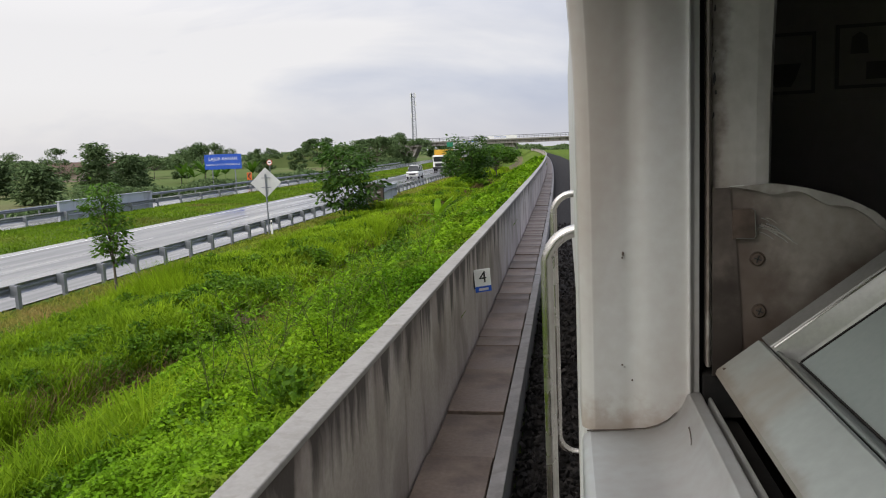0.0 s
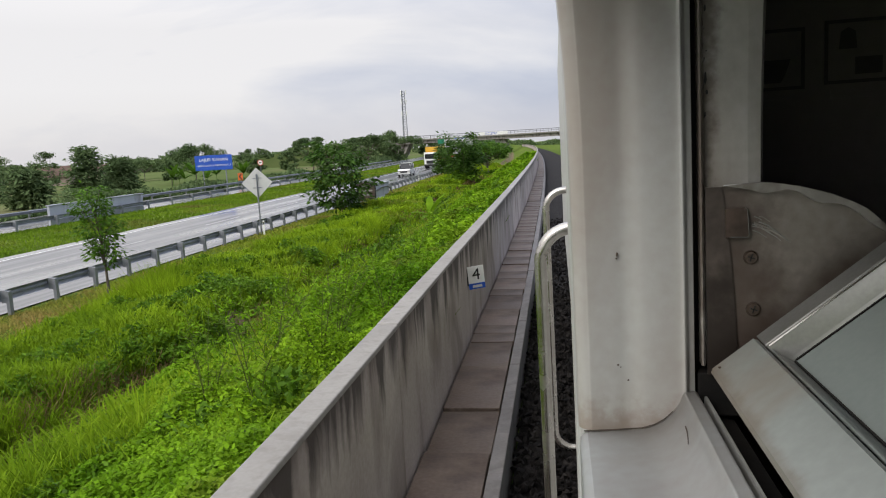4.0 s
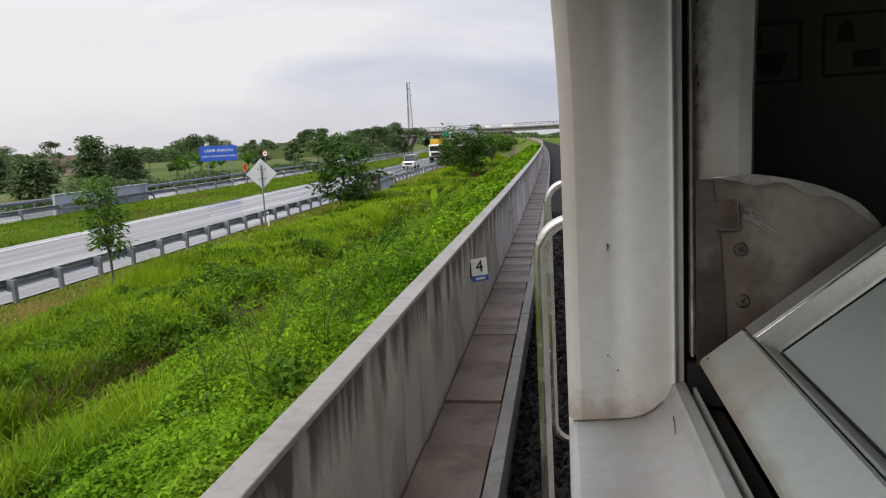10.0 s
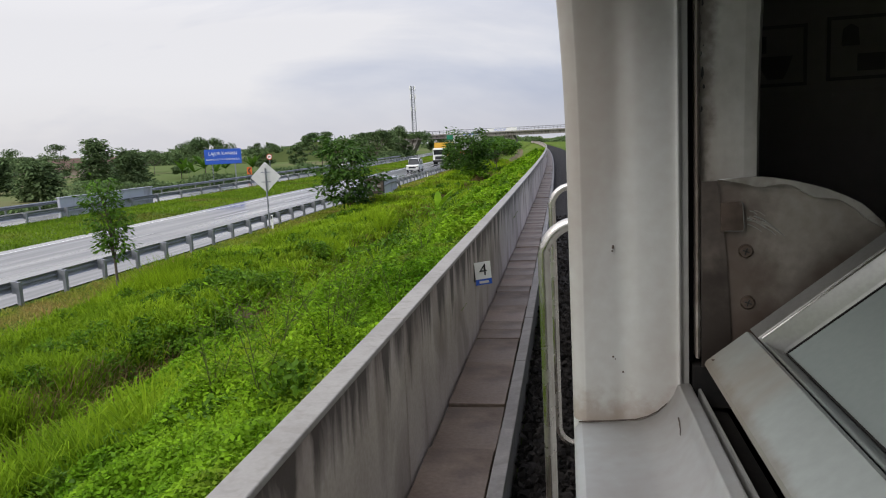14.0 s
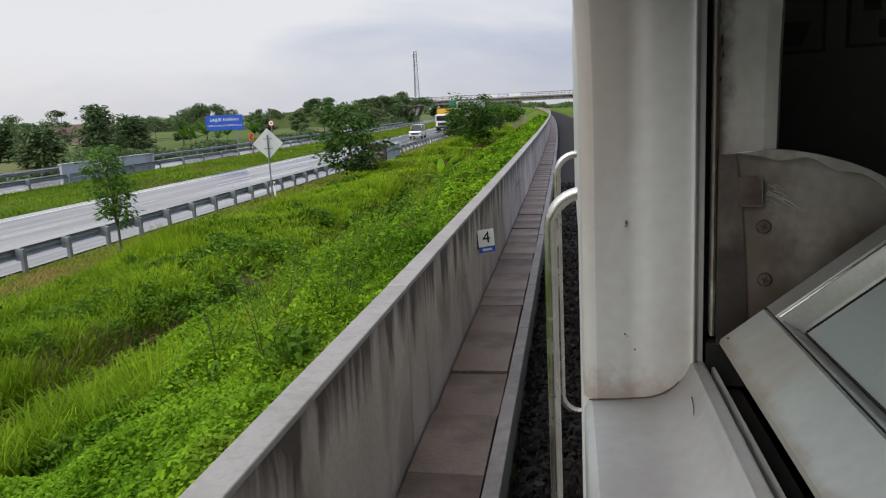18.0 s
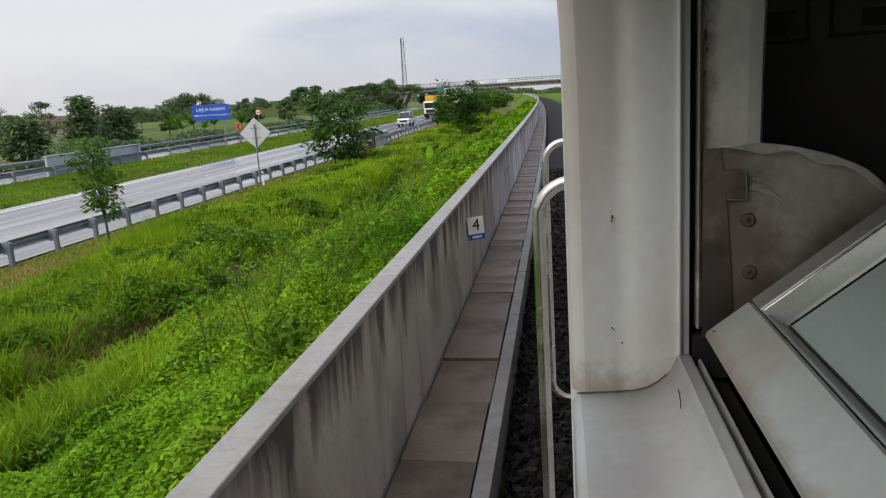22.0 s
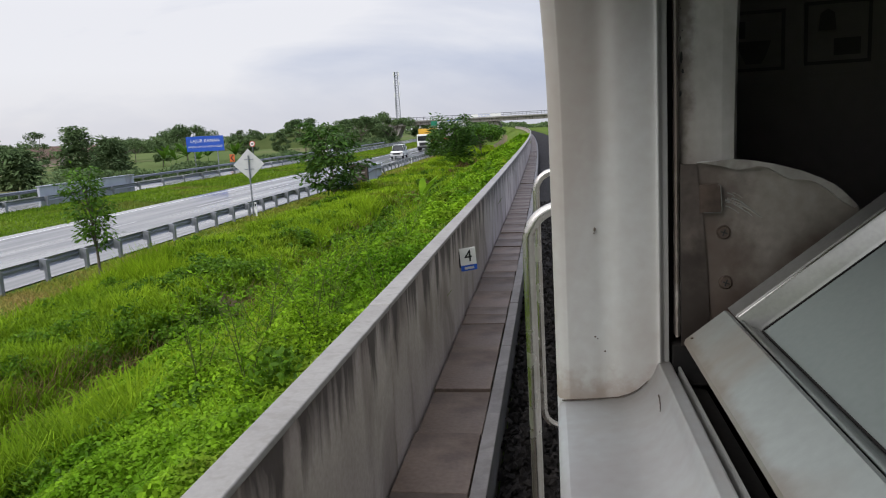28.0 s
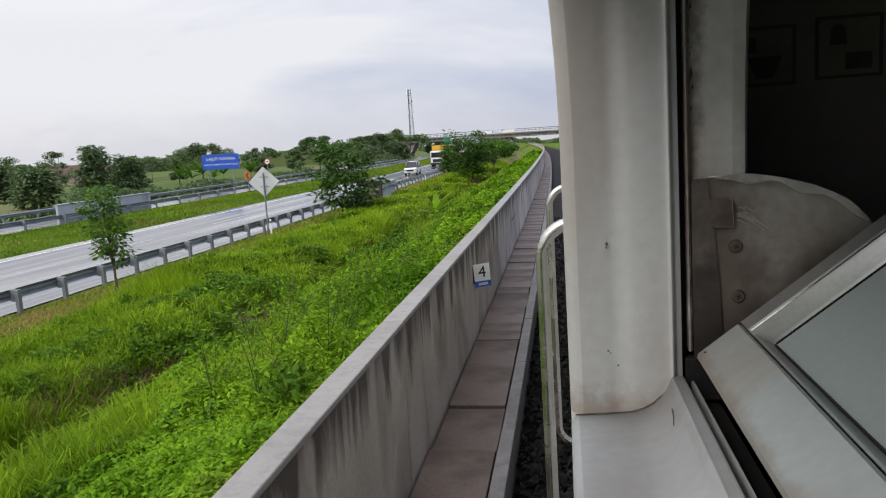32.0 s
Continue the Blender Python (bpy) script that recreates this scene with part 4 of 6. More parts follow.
# tall grass over the whole verge
n = 230000
off, s = spread(n, -15.4, -1.4, 1.6, 130)
tuft = patch(off, s, 1.1, 11) * 0.6 + patch(off, s, 4.0, 12) * 0.6
cut = np.clip((-11.8 - off + 1.2 * (patch(off, s, 3.0, 13) - 0.5)) / 1.6, 0, 1)
h = (0.08 + 0.80 * tuft ** 2.4) * rng.uniform(0.6, 1.2, n) * (1 - 0.75 * cut)
bare = np.clip(1.4 - np.abs(off + 7.2) / 0.75, 0, 1) * np.clip((patch(off, s, 3.5, 73) - 0.22) * 4, 0, 1)
near_wall = np.clip((off + 6.4) / 1.6, 0, 0.86)
keep = (cut < rng.uniform(0.2, 1.0, n)) & (bare < rng.uniform(0.0, 1.0, n)) & (near_wall < rng.uniform(0, 1, n))
veg = blades(n, off, s, h, (0.0035 + 0.00075 * s) * rng.uniform(0.6, 1.3, n), rng.uniform(0.1, 0.9, n))
tagged(quads("verge_grass", veg[keep], GRASS), "lush wet green grass on the sloping verge", "grass", kind="stuff")
# long arching blades where the grass grows in tufts
tn = 2600
to, ts = spread(tn, -12.5, -1.5, 1.8, 70)
ok_ = (patch(to, ts, 2.2, 52) + np.clip((-5.0 - to) / 6.0, -0.6, 0.35) > 0.42) & (np.abs(to + 7.2) > 0.6)
to, ts = to[ok_], ts[ok_]
per = 34
o_, s_ = np.repeat(to, per), np.repeat(ts, per)
m_ = len(o_)
a = rng.uniform(0, 6.283, m_)
o_, s_ = o_ + rng.normal(0, 0.10, m_), s_ + rng.normal(0, 0.12, m_)
hh = np.repeat(0.30 + 0.45 * patch(to, ts, 3.0, 51), per) * rng.uniform(0.6, 1.2, m_)
rr = hh * rng.uniform(0.3, 1.0, m_)
ww = (0.004 + 0.0008 * s_) * rng.uniform(0.7, 1.3, m_)
x_, z_ = o_ + shift_np(s_), ground_np(o_, s_) - 0.02
side = np.stack([-np.sin(a), np.cos(a), np.zeros(m_)], 1)
rings = []
for f, hgt, wid in ((0.0, 0.0, 1.0), (0.30, 0.62, 0.9), (0.68, 0.95, 0.6), (1.05, 0.86, 0.12)):
    c_ = np.stack([x_ + np.cos(a) * rr * f, s_ + np.sin(a) * rr * f, z_ + hh * hgt], 1)
    rings.append((c_ - side * (ww * wid)[:, None], c_ + side * (ww * wid)[:, None]))
tufts = np.concatenate([np.stack([rings[i][0], rings[i][1], rings[i + 1][1], rings[i + 1][0]], 1) for i in range(3)])
tagged(quads("grass_tufts", tufts, GRASS), "tufts of long arching green grass", "grass", kind="stuff")
# mown strip by the guardrail, and the median
n = 60000
off, s = spread(n, -15.5, -10.8, 8, 150)
m1 = blades(n, off, s, rng.uniform(0.05, 0.16, n), (0.006 + 0.0009 * s) * rng.uniform(0.6, 1.3, n), rng.uniform(0.3, 1.6, n))
tagged(quads("mown_grass", m1, MOWN), "short yellow-green mown grass beside the guardrail", "grass", kind="stuff")
n = 50000
off, s = spread(n, -34.6, -25.6, 24, 260, 0.95)
m2 = blades(n, off, s, rng.uniform(0.06, 0.2, n), (0.012 + 0.0009 * s) * rng.uniform(0.6, 1.3, n), rng.uniform(0.3, 1.2, n))
tagged(quads("median_grass", m2, MEDIAN), "green grass on the median strip", "grass", kind="stuff")
# the same growth beside and behind the carriage
n = 120000
off, s = rng.uniform(-15.4, -1.45, n), rng.uniform(-18, 14, n)
keep = s < np.maximum(1.6, -off - 1.5)
off, s = off[keep], s[keep]
m3 = blades(len(off), off, s, (0.10 + 0.45 * patch(off, s, 1.6, 12)) * rng.uniform(0.6, 1.2, len(off)), rng.uniform(0.010, 0.024, len(off)), rng.uniform(0.1, 0.9, len(off)))
tagged(quads("verge_grass", m3, GRASS), "lush wet green grass on the sloping verge", "grass", kind="stuff")
# creeping vines: leafy mats heaped into mounds, thickest along the wall
n = 760000
off, s = spread(n, -9.5, -1.4, 1.5, 110)
thick = patch(off, s, 3.2, 21) * 0.55 + patch(off, s, 0.9, 22) * 0.25 + np.clip((off + 6.6) / 3.0, -0.6, 0.62)
keep = (thick > rng.uniform(0.35, 0.70, n)) & (np.abs(off + 7.2) > 0.60 + 0.60 * patch(off, s, 4.0, 26))
off, s, thick = off[keep], s[keep], thick[keep]
heap = 0.08 + 0.72 * patch(off, s, 1.7, 23) ** 1.7 + 0.42 * patch(off, s, 0.6, 24) ** 2
z = ground_np(off, s) + np.clip(thick, 0.2, 1.0) * heap * (1 - 0.55 * rng.uniform(0, 1, len(off)) ** 2.2)
size = (0.023 + 0.0031 * s) * rng.uniform(0.6, 1.4, len(off)) * (0.7 + 0.7 * patch(off, s, 2.5, 25))
tagged(quads("creeping_vines", leaves(np.stack([off + shift_np(s), s, z], 1), size, size * 0.72, 0.5), VINE), "dense bright green creeping vines heaped along the parapet", "vines", kind="stuff")
n = 150000
off, s = rng.uniform(-8.5, -1.42, n), rng.uniform(-18, 8, n)
keep = (s < np.maximum(1.5, -off - 1.5)) & (patch(off, s, 3.2, 21) + np.clip((off + 6.0) / 3.0, -0.6, 0.6) > 0.35)
off, s = off[keep], s[keep]
z = ground_np(off, s) + (0.10 + 0.72 * patch(off, s, 1.7, 23) ** 1.7) * (1 - 0.55 * rng.uniform(0, 1, len(off)) ** 2.2)
size = rng.uniform(0.04, 0.085, len(off))
tagged(quads("creeping_vines", leaves(np.stack([off + shift_np(s), s, z], 1), size, size * 0.72, 0.5), VINE), "dense bright green creeping vines heaped along the parapet", "vines", kind="stuff")
# darker weeds standing in clumps
cl = 330
co, cs = spread(cl, -12.5, -2.0, 5, 95)
k = rng.integers(0, cl, 170000)
r = np.abs(rng.normal(0, 1, 170000)) * (0.30 + 0.005 * cs[k])
a = rng.uniform(0, 6.283, 170000)
off, s = co[k] + np.cos(a) * r, cs[k] + np.sin(a) * r * 1.3
z = ground_np(off, s) + rng.uniform(0, 1, 170000) * (0.35 + 0.35 * patch(co[k], cs[k], 1, 5)) * np.exp(-(r / (0.5 + 0.006 * cs[k])) ** 2)
size = (0.06 + 0.003 * s) * rng.uniform(0.6, 1.3, 170000)
tagged(quads("weeds", leaves(np.stack([off + shift_np(s), s, z], 1), size, size * 0.5, 0.7), WEED), "bushy green weeds scattered over the verge", "weeds", kind="stuff")


def crown(centres, radii, per, leaf, flat=0.6):
    c = np.repeat(np.asarray(centres, dtype=float), per, axis=0)
    rad = np.repeat(np.asarray(radii, dtype=float), per)[:, None]
    d = rng.normal(0, 1, c.shape)
    d /= np.linalg.norm(d, axis=1)[:, None]
    p = c + d * rad * rng.uniform(0.45, 1.0, (len(c), 1)) * np.array([1, 1, flat])
    size = leaf * rng.uniform(0.6, 1.4, len(c))
    return leaves(p, size, size * 0.55, 0.55)


def tree(name, label, base, height, width, style, leaf, per, material=LEAF, group=""):
    """Tapered trunk, limbs, and a crown of many small leaves in uneven clumps."""
    t = thing(name, label, "tree", Matrix.Translation(base), group)
    clumps, radii, limbs = [], [], []
    if style == "umbrella":
        for i in range(26):
            a, q = random.uniform(0, 6.283), math.sqrt(random.random())
            p = (math.cos(a) * q * width / 2, math.sin(a) * q * width / 2, height * (0.90 - 0.30 * q * q + random.uniform(-0.06, 0.06)))
            clumps.append(p)
            radii.append(width * random.uniform(0.08, 0.13))
            if i % 3 == 0:
                limbs.append(((0, 0, height * 0.35), p))
    else:
        for i in range(24):
            a, f = random.uniform(0, 6.283), random.random()
            q = math.sqrt(random.random()) * math.sin(math.pi * (0.15 + 0.8 * f)) * width / 2
            p = (math.cos(a) * q, math.sin(a) * q, height * (0.25 + 0.72 * f))
            clumps.append(p)
            radii.append(width * random.uniform(0.10, 0.18))
            if i % 3 == 0:
                limbs.append(((0, 0, p[2] * 0.6), p))
    bm = bmesh.new()
    r = 0.018 * height + 0.012
    bendy = random.uniform(-0.03, 0.03) * height
    tube(bm, [(bendy * math.sin(3 * i / 6), 0, -0.3 + (height * 0.6 + 0.3) * i / 6) for i in range(7)], r, 8, r * 0.3)
    part("trunk", bm, BARK, t, smooth=True)
    bm = bmesh.new()
    for a, b in limbs:
        mid = [(p + q) / 2 + random.uniform(-0.03, 0.03) * height for p, q in zip(a, b)]
        tube(bm, [a, mid, b], r * 0.45, 5, r * 0.12)
    part("bough", bm, BARK, t)
    quads("crown", crown(clumps, radii, per, leaf), material, t)
    return t


def verge(s, off):
    return at(s, off, ground_z(off, s) - 0.02)


def spray(tips, outward, leaf, count):
    """Sprays of drooping leaves round the ends of twigs."""
    c, o = np.repeat(np.asarray(tips, dtype=float), count, axis=0), np.repeat(np.asarray(outward, dtype=float), count)
    m = len(c)
    a = o + rng.normal(0, 1.25, m)
    droop = rng.normal(-0.30, 0.34, m)
    ln = leaf * rng.uniform(0.6, 1.3, m)
    d = np.stack([np.cos(a) * np.cos(droop), np.sin(a) * np.cos(droop), np.sin(droop)], 1)
    c = c + d * (rng.uniform(0.1, 0.9, m) * leaf)[:, None] + rng.normal(0, 1, (m, 3)) * np.array([0.75, 0.75, 0.26]) * leaf
    roll = rng.normal(0, 0.5, m)
    w = np.stack([-np.sin(a) * np.cos(roll), np.cos(a) * np.cos(roll), np.sin(roll)], 1) * (ln * 0.21)[:, None]
    d = d * ln[:, None]
    return np.stack([c, c + d * 0.42 + w, c + d, c + d * 0.42 - w], 1)


def spray_tree(name, label, base, height, width, clear, count, style, leaf, per=13, stems=1, material=LEAF, group=""):
    """A young broadleaf tree: leaning stems, boughs, twigs, and a layered crown of drooping leaf sprays with gaps."""
    t = thing(name, label, "tree", Matrix.Translation(base), group)
    r = 0.011 * height + 0.012
    lines = []
    for k in range(stems):
        a, lean = random.uniform(0, 6.283), (0.05 if stems == 1 else 0.13) * height
        top = height * (0.93 if k == 0 else random.uniform(0.6, 0.8))
        line = [Vector((math.cos(a) * lean * f * f + 0.02 * height * math.sin(4 * f + k) * f, math.sin(a) * lean * f * f, -0.25 + (top + 0.25) * f)) for f in (0, 0.17, 0.34, 0.5, 0.67, 0.84, 1.0)]
        bm = bmesh.new()
        tube(bm, line, r * (1 - 0.25 * k), 8, r * 0.18)
        part("trunk", bm, BARK, t, smooth=True)
        lines.append(line)
    tips, outs = [], []
    for i in range(count):
        line = lines[i % stems]
        if style == "umbrella":
            f, fork = 1.0, random.uniform(0.40, 0.62)
            q = math.sqrt((i + 0.5) / count)
            reach, rise = width / 2 * q * random.uniform(0.85, 1.1), height * (0.92 - 0.16 * q * q + random.uniform(-0.06, 0.05))
        else:
            f = clear + (1 - clear) * (i + random.uniform(-0.4, 0.4)) / (count - 1)
            f = min(max(f, clear), 0.99)
            g = (f - clear) / (1 - clear)
            if style == "column":
                swell = 0.30 + 0.70 * max(0.0, 1 - 1.15 * g) ** 0.8
            else:
                swell = 0.35 + 0.65 * math.sin(math.pi * (0.16 + 0.74 * (1 - g)))
            reach = width / 2 * swell * random.uniform(0.45, 1.15)
            fork, rise = max(0.16, f - 0.10 - 0.05 * random.random()), height * f + 0.12 * reach
        a = i * 2.39996 + random.uniform(-0.5, 0.5)
        j = min(5, int(fork * 6))
        root = line[j].lerp(line[j + 1], min(1.0, fork * 6 - j))
        end = Vector((root.x * 0.6 + math.cos(a) * reach, root.y * 0.6 + math.sin(a) * reach, rise))
        mid = root.lerp(end, 0.5) + Vector((0, 0, (-0.10 if style == "umbrella" else 0.10) * reach))
        bm = bmesh.new()
        tube(bm, [root, mid, end], r * 0.42, 5, r * 0.10)
        part("bough", bm, BARK, t)
        for k in range(6):
            u = random.uniform(0.75, 1.0) if style == "umbrella" else random.uniform(0.35, 1.0)
            p_ = root.lerp(mid, u * 2) if u < 0.5 else mid.lerp(end, u * 2 - 1)
            b = a + random.choice((-1, 1)) * random.uniform(0.2, 1.3)
            off_ = random.uniform(0.05, 0.16) * width * (0.5 + 0.5 * (1 - f))
            tips.append((p_.x + math.cos(b) * off_, p_.y + math.sin(b) * off_, p_.z + random.uniform(-0.03, 0.05) * width * (0.5 if style == "umbrella" else 1)))
            outs.append(b)
        tips.append(tuple(end))
        outs.append(a)
    quads("crown", spray(tips, outs, leaf, per), material, t)
    return t


SAP = "young dark green roadside tree on the grassy verge"
spray_tree("roadside_tree", "bushy dark green roadside tree with an uneven crown", verge(43, -12.8), 4.6, 4.0, 0.20, 26, "bushy", 0.36, 18, 2, LEAF, "verge saplings")
spray_tree("roadside_tree", "thin roadside sapling with a bare slanting stem", verge(19.1, -13.0), 3.5, 1.15, 0.45, 18, "bushy", 0.16, 15, 1, SAPLEAF, "verge saplings")
spray_tree("roadside_tree", "dark green roadside tree with two leafy lobes", verge(73, -8.6), 4.6, 4.0, 0.20, 26, "bushy", 0.38, 20, 2, LEAF, "verge saplings")
spray_tree("roadside_tree", "light green flat-topped roadside tree on forked stems", verge(88, -7.2), 4.9, 5.6, 0.3, 30, "umbrella", 0.34, 24, 2, SAPLEAF, "verge saplings")
for s, off, hh, ww in ((97, -13.8, 4.1, 2.4), (104, -11.8, 2.6, 2.0), (118, -13.4, 3.0, 2.6), (128, -11.6, 2.4, 2.0), (150, -12.5, 4.2, 3.4), (165, -9.5, 3.6, 3.0), (182, -12.0, 4.4, 3.6)):
    spray_tree("roadside_tree", SAP, verge(s, off), hh, ww, 0.18, 18, "column", 0.30 + 0.0015 * s, 18, 1, LEAF, "verge saplings")
# low bushes on the verge
BUSH = "low dark green leafy bush growing in the verge grass"
for s, off, hh, ww in ((13.5, -7.6, 0.8, 1.8), (17.5, -8.6, 1.0, 2.6), (19.5, -6.6, 0.8, 2.2), (25, -5.6, 0.8, 2.6), (24, -8.4, 1.1, 2.6), (33, -7.4, 1.0, 3.0), (37, -5.0, 0.8, 2.4), (45, -8.0, 1.2, 3.2), (55, -6.6, 1.1, 3.0), (9.2, -4.6, 0.6, 1.6), (72, -8.6, 1.4, 3.4), (88, -6.5, 1.4, 3.6)):
    bush = thing("bush", BUSH, "bush", Matrix.Translation(verge(s, off)), "verge bushes")
    bm = bmesh.new()
    pts, rad = [], []
    for _i in range(16):
        a, q = random.uniform(0, 6.283), math.sqrt(random.random())
        p = (math.cos(a) * q * ww * 0.5, math.sin(a) * q * ww * 0.6, hh * (0.78 - 0.6 * q * q) * random.uniform(0.5, 1.0))
        pts.append(p)
        rad.append(ww * random.uniform(0.10, 0.17))
        tube(bm, [(p[0] * 0.3, p[1] * 0.3, -0.1), p], 0.012, 4, 0.005)
    part("stalk", bm, BARK, bush)
    quads("foliage", crown(pts, rad, 130, 0.075 + 0.0022 * s, 0.7), WEED, bush)
# tall feathery weeds that stand out of the vines near the parapet
STALK = surface("weed_stalks", (0.060, 0.085, 0.020), (0.12, 0.15, 0.04), 3, 30, 0.7, bump=0, spec=0.1)


def tall_weed(s, off, height):
    """Slender leaning stems with side shoots, set with narrow leaflets."""
    t = thing("tall_weed", "tall feathery green weed with slender leaning stems", "weed", Matrix.Translation(verge(s, off)), "tall weeds by the parapet")
    pts = []
    for _ in range(random.randint(3, 5)):
        a, lean = random.uniform(0, 6.283), random.uniform(0.15, 0.5) * height
        line = [Vector((math.cos(a) * lean * f * f, math.sin(a) * lean * f * f, -0.05 + (height + 0.05) * f * random.uniform(0.97, 1.0))) for f in (0, 0.25, 0.5, 0.75, 1.0)]
        bm = bmesh.new()
        tube(bm, line, 0.008, 5, 0.002)
        for k in range(12):
            f = 0.28 + 0.68 * k / 11
            i = min(3, int(f * 4))
            root = line[i].lerp(line[i + 1], f * 4 - i)
            b, reach = a + k * 2.4 + random.uniform(-0.4, 0.4), height * random.uniform(0.14, 0.30) * (1.15 - 0.7 * f)
            end = root + Vector((math.cos(b) * reach, math.sin(b) * reach, reach * random.uniform(0.35, 0.9)))
            tube(bm, [root, end], 0.0035, 4, 0.0012)
            pts += [root.lerp(end, u) for u in (0.3, 0.42, 0.54, 0.66, 0.78, 0.9, 1.0)] * 2
        part("stem", bm, STALK, t)
    c = np.array(pts) + rng.normal(0, 0.012, (len(pts), 3))
    size = rng.uniform(0.035, 0.075, len(c))
    quads("foliage", leaves(c, size, size * 0.36, 0.55), VINE, t)


for s, off, hh in ((5.6, -2.6, 1.25), (6.1, -3.3, 1.3), (6.5, -2.3, 1.2), (7.0, -3.0, 1.4), (7.6, -2.5, 1.3), (8.0, -3.6, 1.35), (8.6, -2.9, 1.3), (9.6, -2.4, 1.2),
                   (10.4, -3.3, 1.3), (13.0, -2.6, 1.2), (19.0, -3.4, 1.3)):
    tall_weed(s, off, hh)
# dry brown stalks along the ditch
n = 42000
off, s = spread(n, -8.6, -5.8, 5, 90)
keep = patch(off * 2, s, 2.4, 71) * 0.7 + patch(off, s, 0.9, 72) * 0.3 - np.abs(off + 7.2) * 0.22 > 0.31
off, s = off[keep], s[keep]
dry = blades(len(off), off, s, rng.uniform(0.12, 0.5, len(off)), (0.005 + 0.0008 * s) * rng.uniform(0.6, 1.3, len(off)), rng.uniform(0.2, 1.3, len(off)))
tagged(quads("dry_stalks", dry, DRY), "dry brown stalks and dead grass along the ditch", "grass", kind="stuff")
# trees past the motorway
FAR = "leafy tree standing in the fields beyond the motorway"
RAIN = "wide umbrella-shaped rain tree beyond the motorway"
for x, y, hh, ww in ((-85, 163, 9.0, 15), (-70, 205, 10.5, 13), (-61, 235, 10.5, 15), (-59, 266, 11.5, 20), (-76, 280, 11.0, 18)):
    tree("rain_tree", RAIN, (x, y, -2.9), hh, ww, "umbrella", 0.26 + 0.001 * y, 300, FARLEAF_HAZED, "field trees")
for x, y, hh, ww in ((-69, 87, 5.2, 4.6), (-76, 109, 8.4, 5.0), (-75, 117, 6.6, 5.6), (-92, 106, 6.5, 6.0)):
    spray_tree("field_tree", "dark pointed tree standing in the fields beyond the motorway", (x, y, -2.9), hh, ww, 0.10, 26, "column", 0.75, 22, 1, FARLEAF_HAZED, "field trees")
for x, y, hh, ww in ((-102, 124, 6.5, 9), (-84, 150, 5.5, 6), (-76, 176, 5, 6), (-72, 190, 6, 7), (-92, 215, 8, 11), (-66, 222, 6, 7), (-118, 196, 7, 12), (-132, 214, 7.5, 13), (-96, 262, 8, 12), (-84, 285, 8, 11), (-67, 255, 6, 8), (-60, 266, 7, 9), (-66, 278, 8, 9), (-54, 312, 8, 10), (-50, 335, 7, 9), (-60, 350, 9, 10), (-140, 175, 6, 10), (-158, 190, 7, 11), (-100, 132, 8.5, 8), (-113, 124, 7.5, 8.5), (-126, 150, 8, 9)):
    tree("field_tree", FAR, (x, y, -2.9), hh, ww, "umbrella" if ww > hh * 1.3 else "round", 0.20 + 0.0014 * y, 130, FARLEAF_HAZED, "field trees")
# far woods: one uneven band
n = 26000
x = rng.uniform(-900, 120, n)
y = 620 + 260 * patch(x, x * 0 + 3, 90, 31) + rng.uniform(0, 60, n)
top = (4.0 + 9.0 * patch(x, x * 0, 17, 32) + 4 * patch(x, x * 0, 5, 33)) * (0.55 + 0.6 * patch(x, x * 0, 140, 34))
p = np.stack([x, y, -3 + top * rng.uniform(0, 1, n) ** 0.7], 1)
tagged(quads("far_woods", leaves(p, rng.uniform(1.6, 4.2, n), rng.uniform(1.2, 2.6, n), 0.9), FARLEAF_HAZED), "band of far hazy green woods on the horizon", "woods", kind="stuff")
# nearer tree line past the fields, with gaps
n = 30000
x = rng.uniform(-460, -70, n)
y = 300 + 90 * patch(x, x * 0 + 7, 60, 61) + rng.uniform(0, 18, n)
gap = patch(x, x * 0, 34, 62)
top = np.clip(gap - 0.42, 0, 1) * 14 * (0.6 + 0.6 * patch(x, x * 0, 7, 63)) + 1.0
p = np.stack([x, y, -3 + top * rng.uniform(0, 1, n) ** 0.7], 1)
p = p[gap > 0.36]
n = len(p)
tagged(quads("tree_line", leaves(p, rng.uniform(0.7, 1.9, n), rng.uniform(0.5, 1.2, n), 0.9), FARLEAF_HAZED), "uneven line of green trees past the fields", "trees", kind="stuff")
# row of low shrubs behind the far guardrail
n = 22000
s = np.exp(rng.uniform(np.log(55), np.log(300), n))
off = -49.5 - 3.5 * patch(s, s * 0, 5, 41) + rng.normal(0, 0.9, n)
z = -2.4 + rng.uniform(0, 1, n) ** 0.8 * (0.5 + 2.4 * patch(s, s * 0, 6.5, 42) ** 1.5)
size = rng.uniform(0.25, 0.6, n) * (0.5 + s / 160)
tagged(quads("shrub_row", leaves(np.stack([off + shift_np(s), s, z], 1), size, size * 0.6, 0.8), FARLEAF_HAZED), "row of low green shrubs behind the far guardrail", "shrubs", kind="stuff")

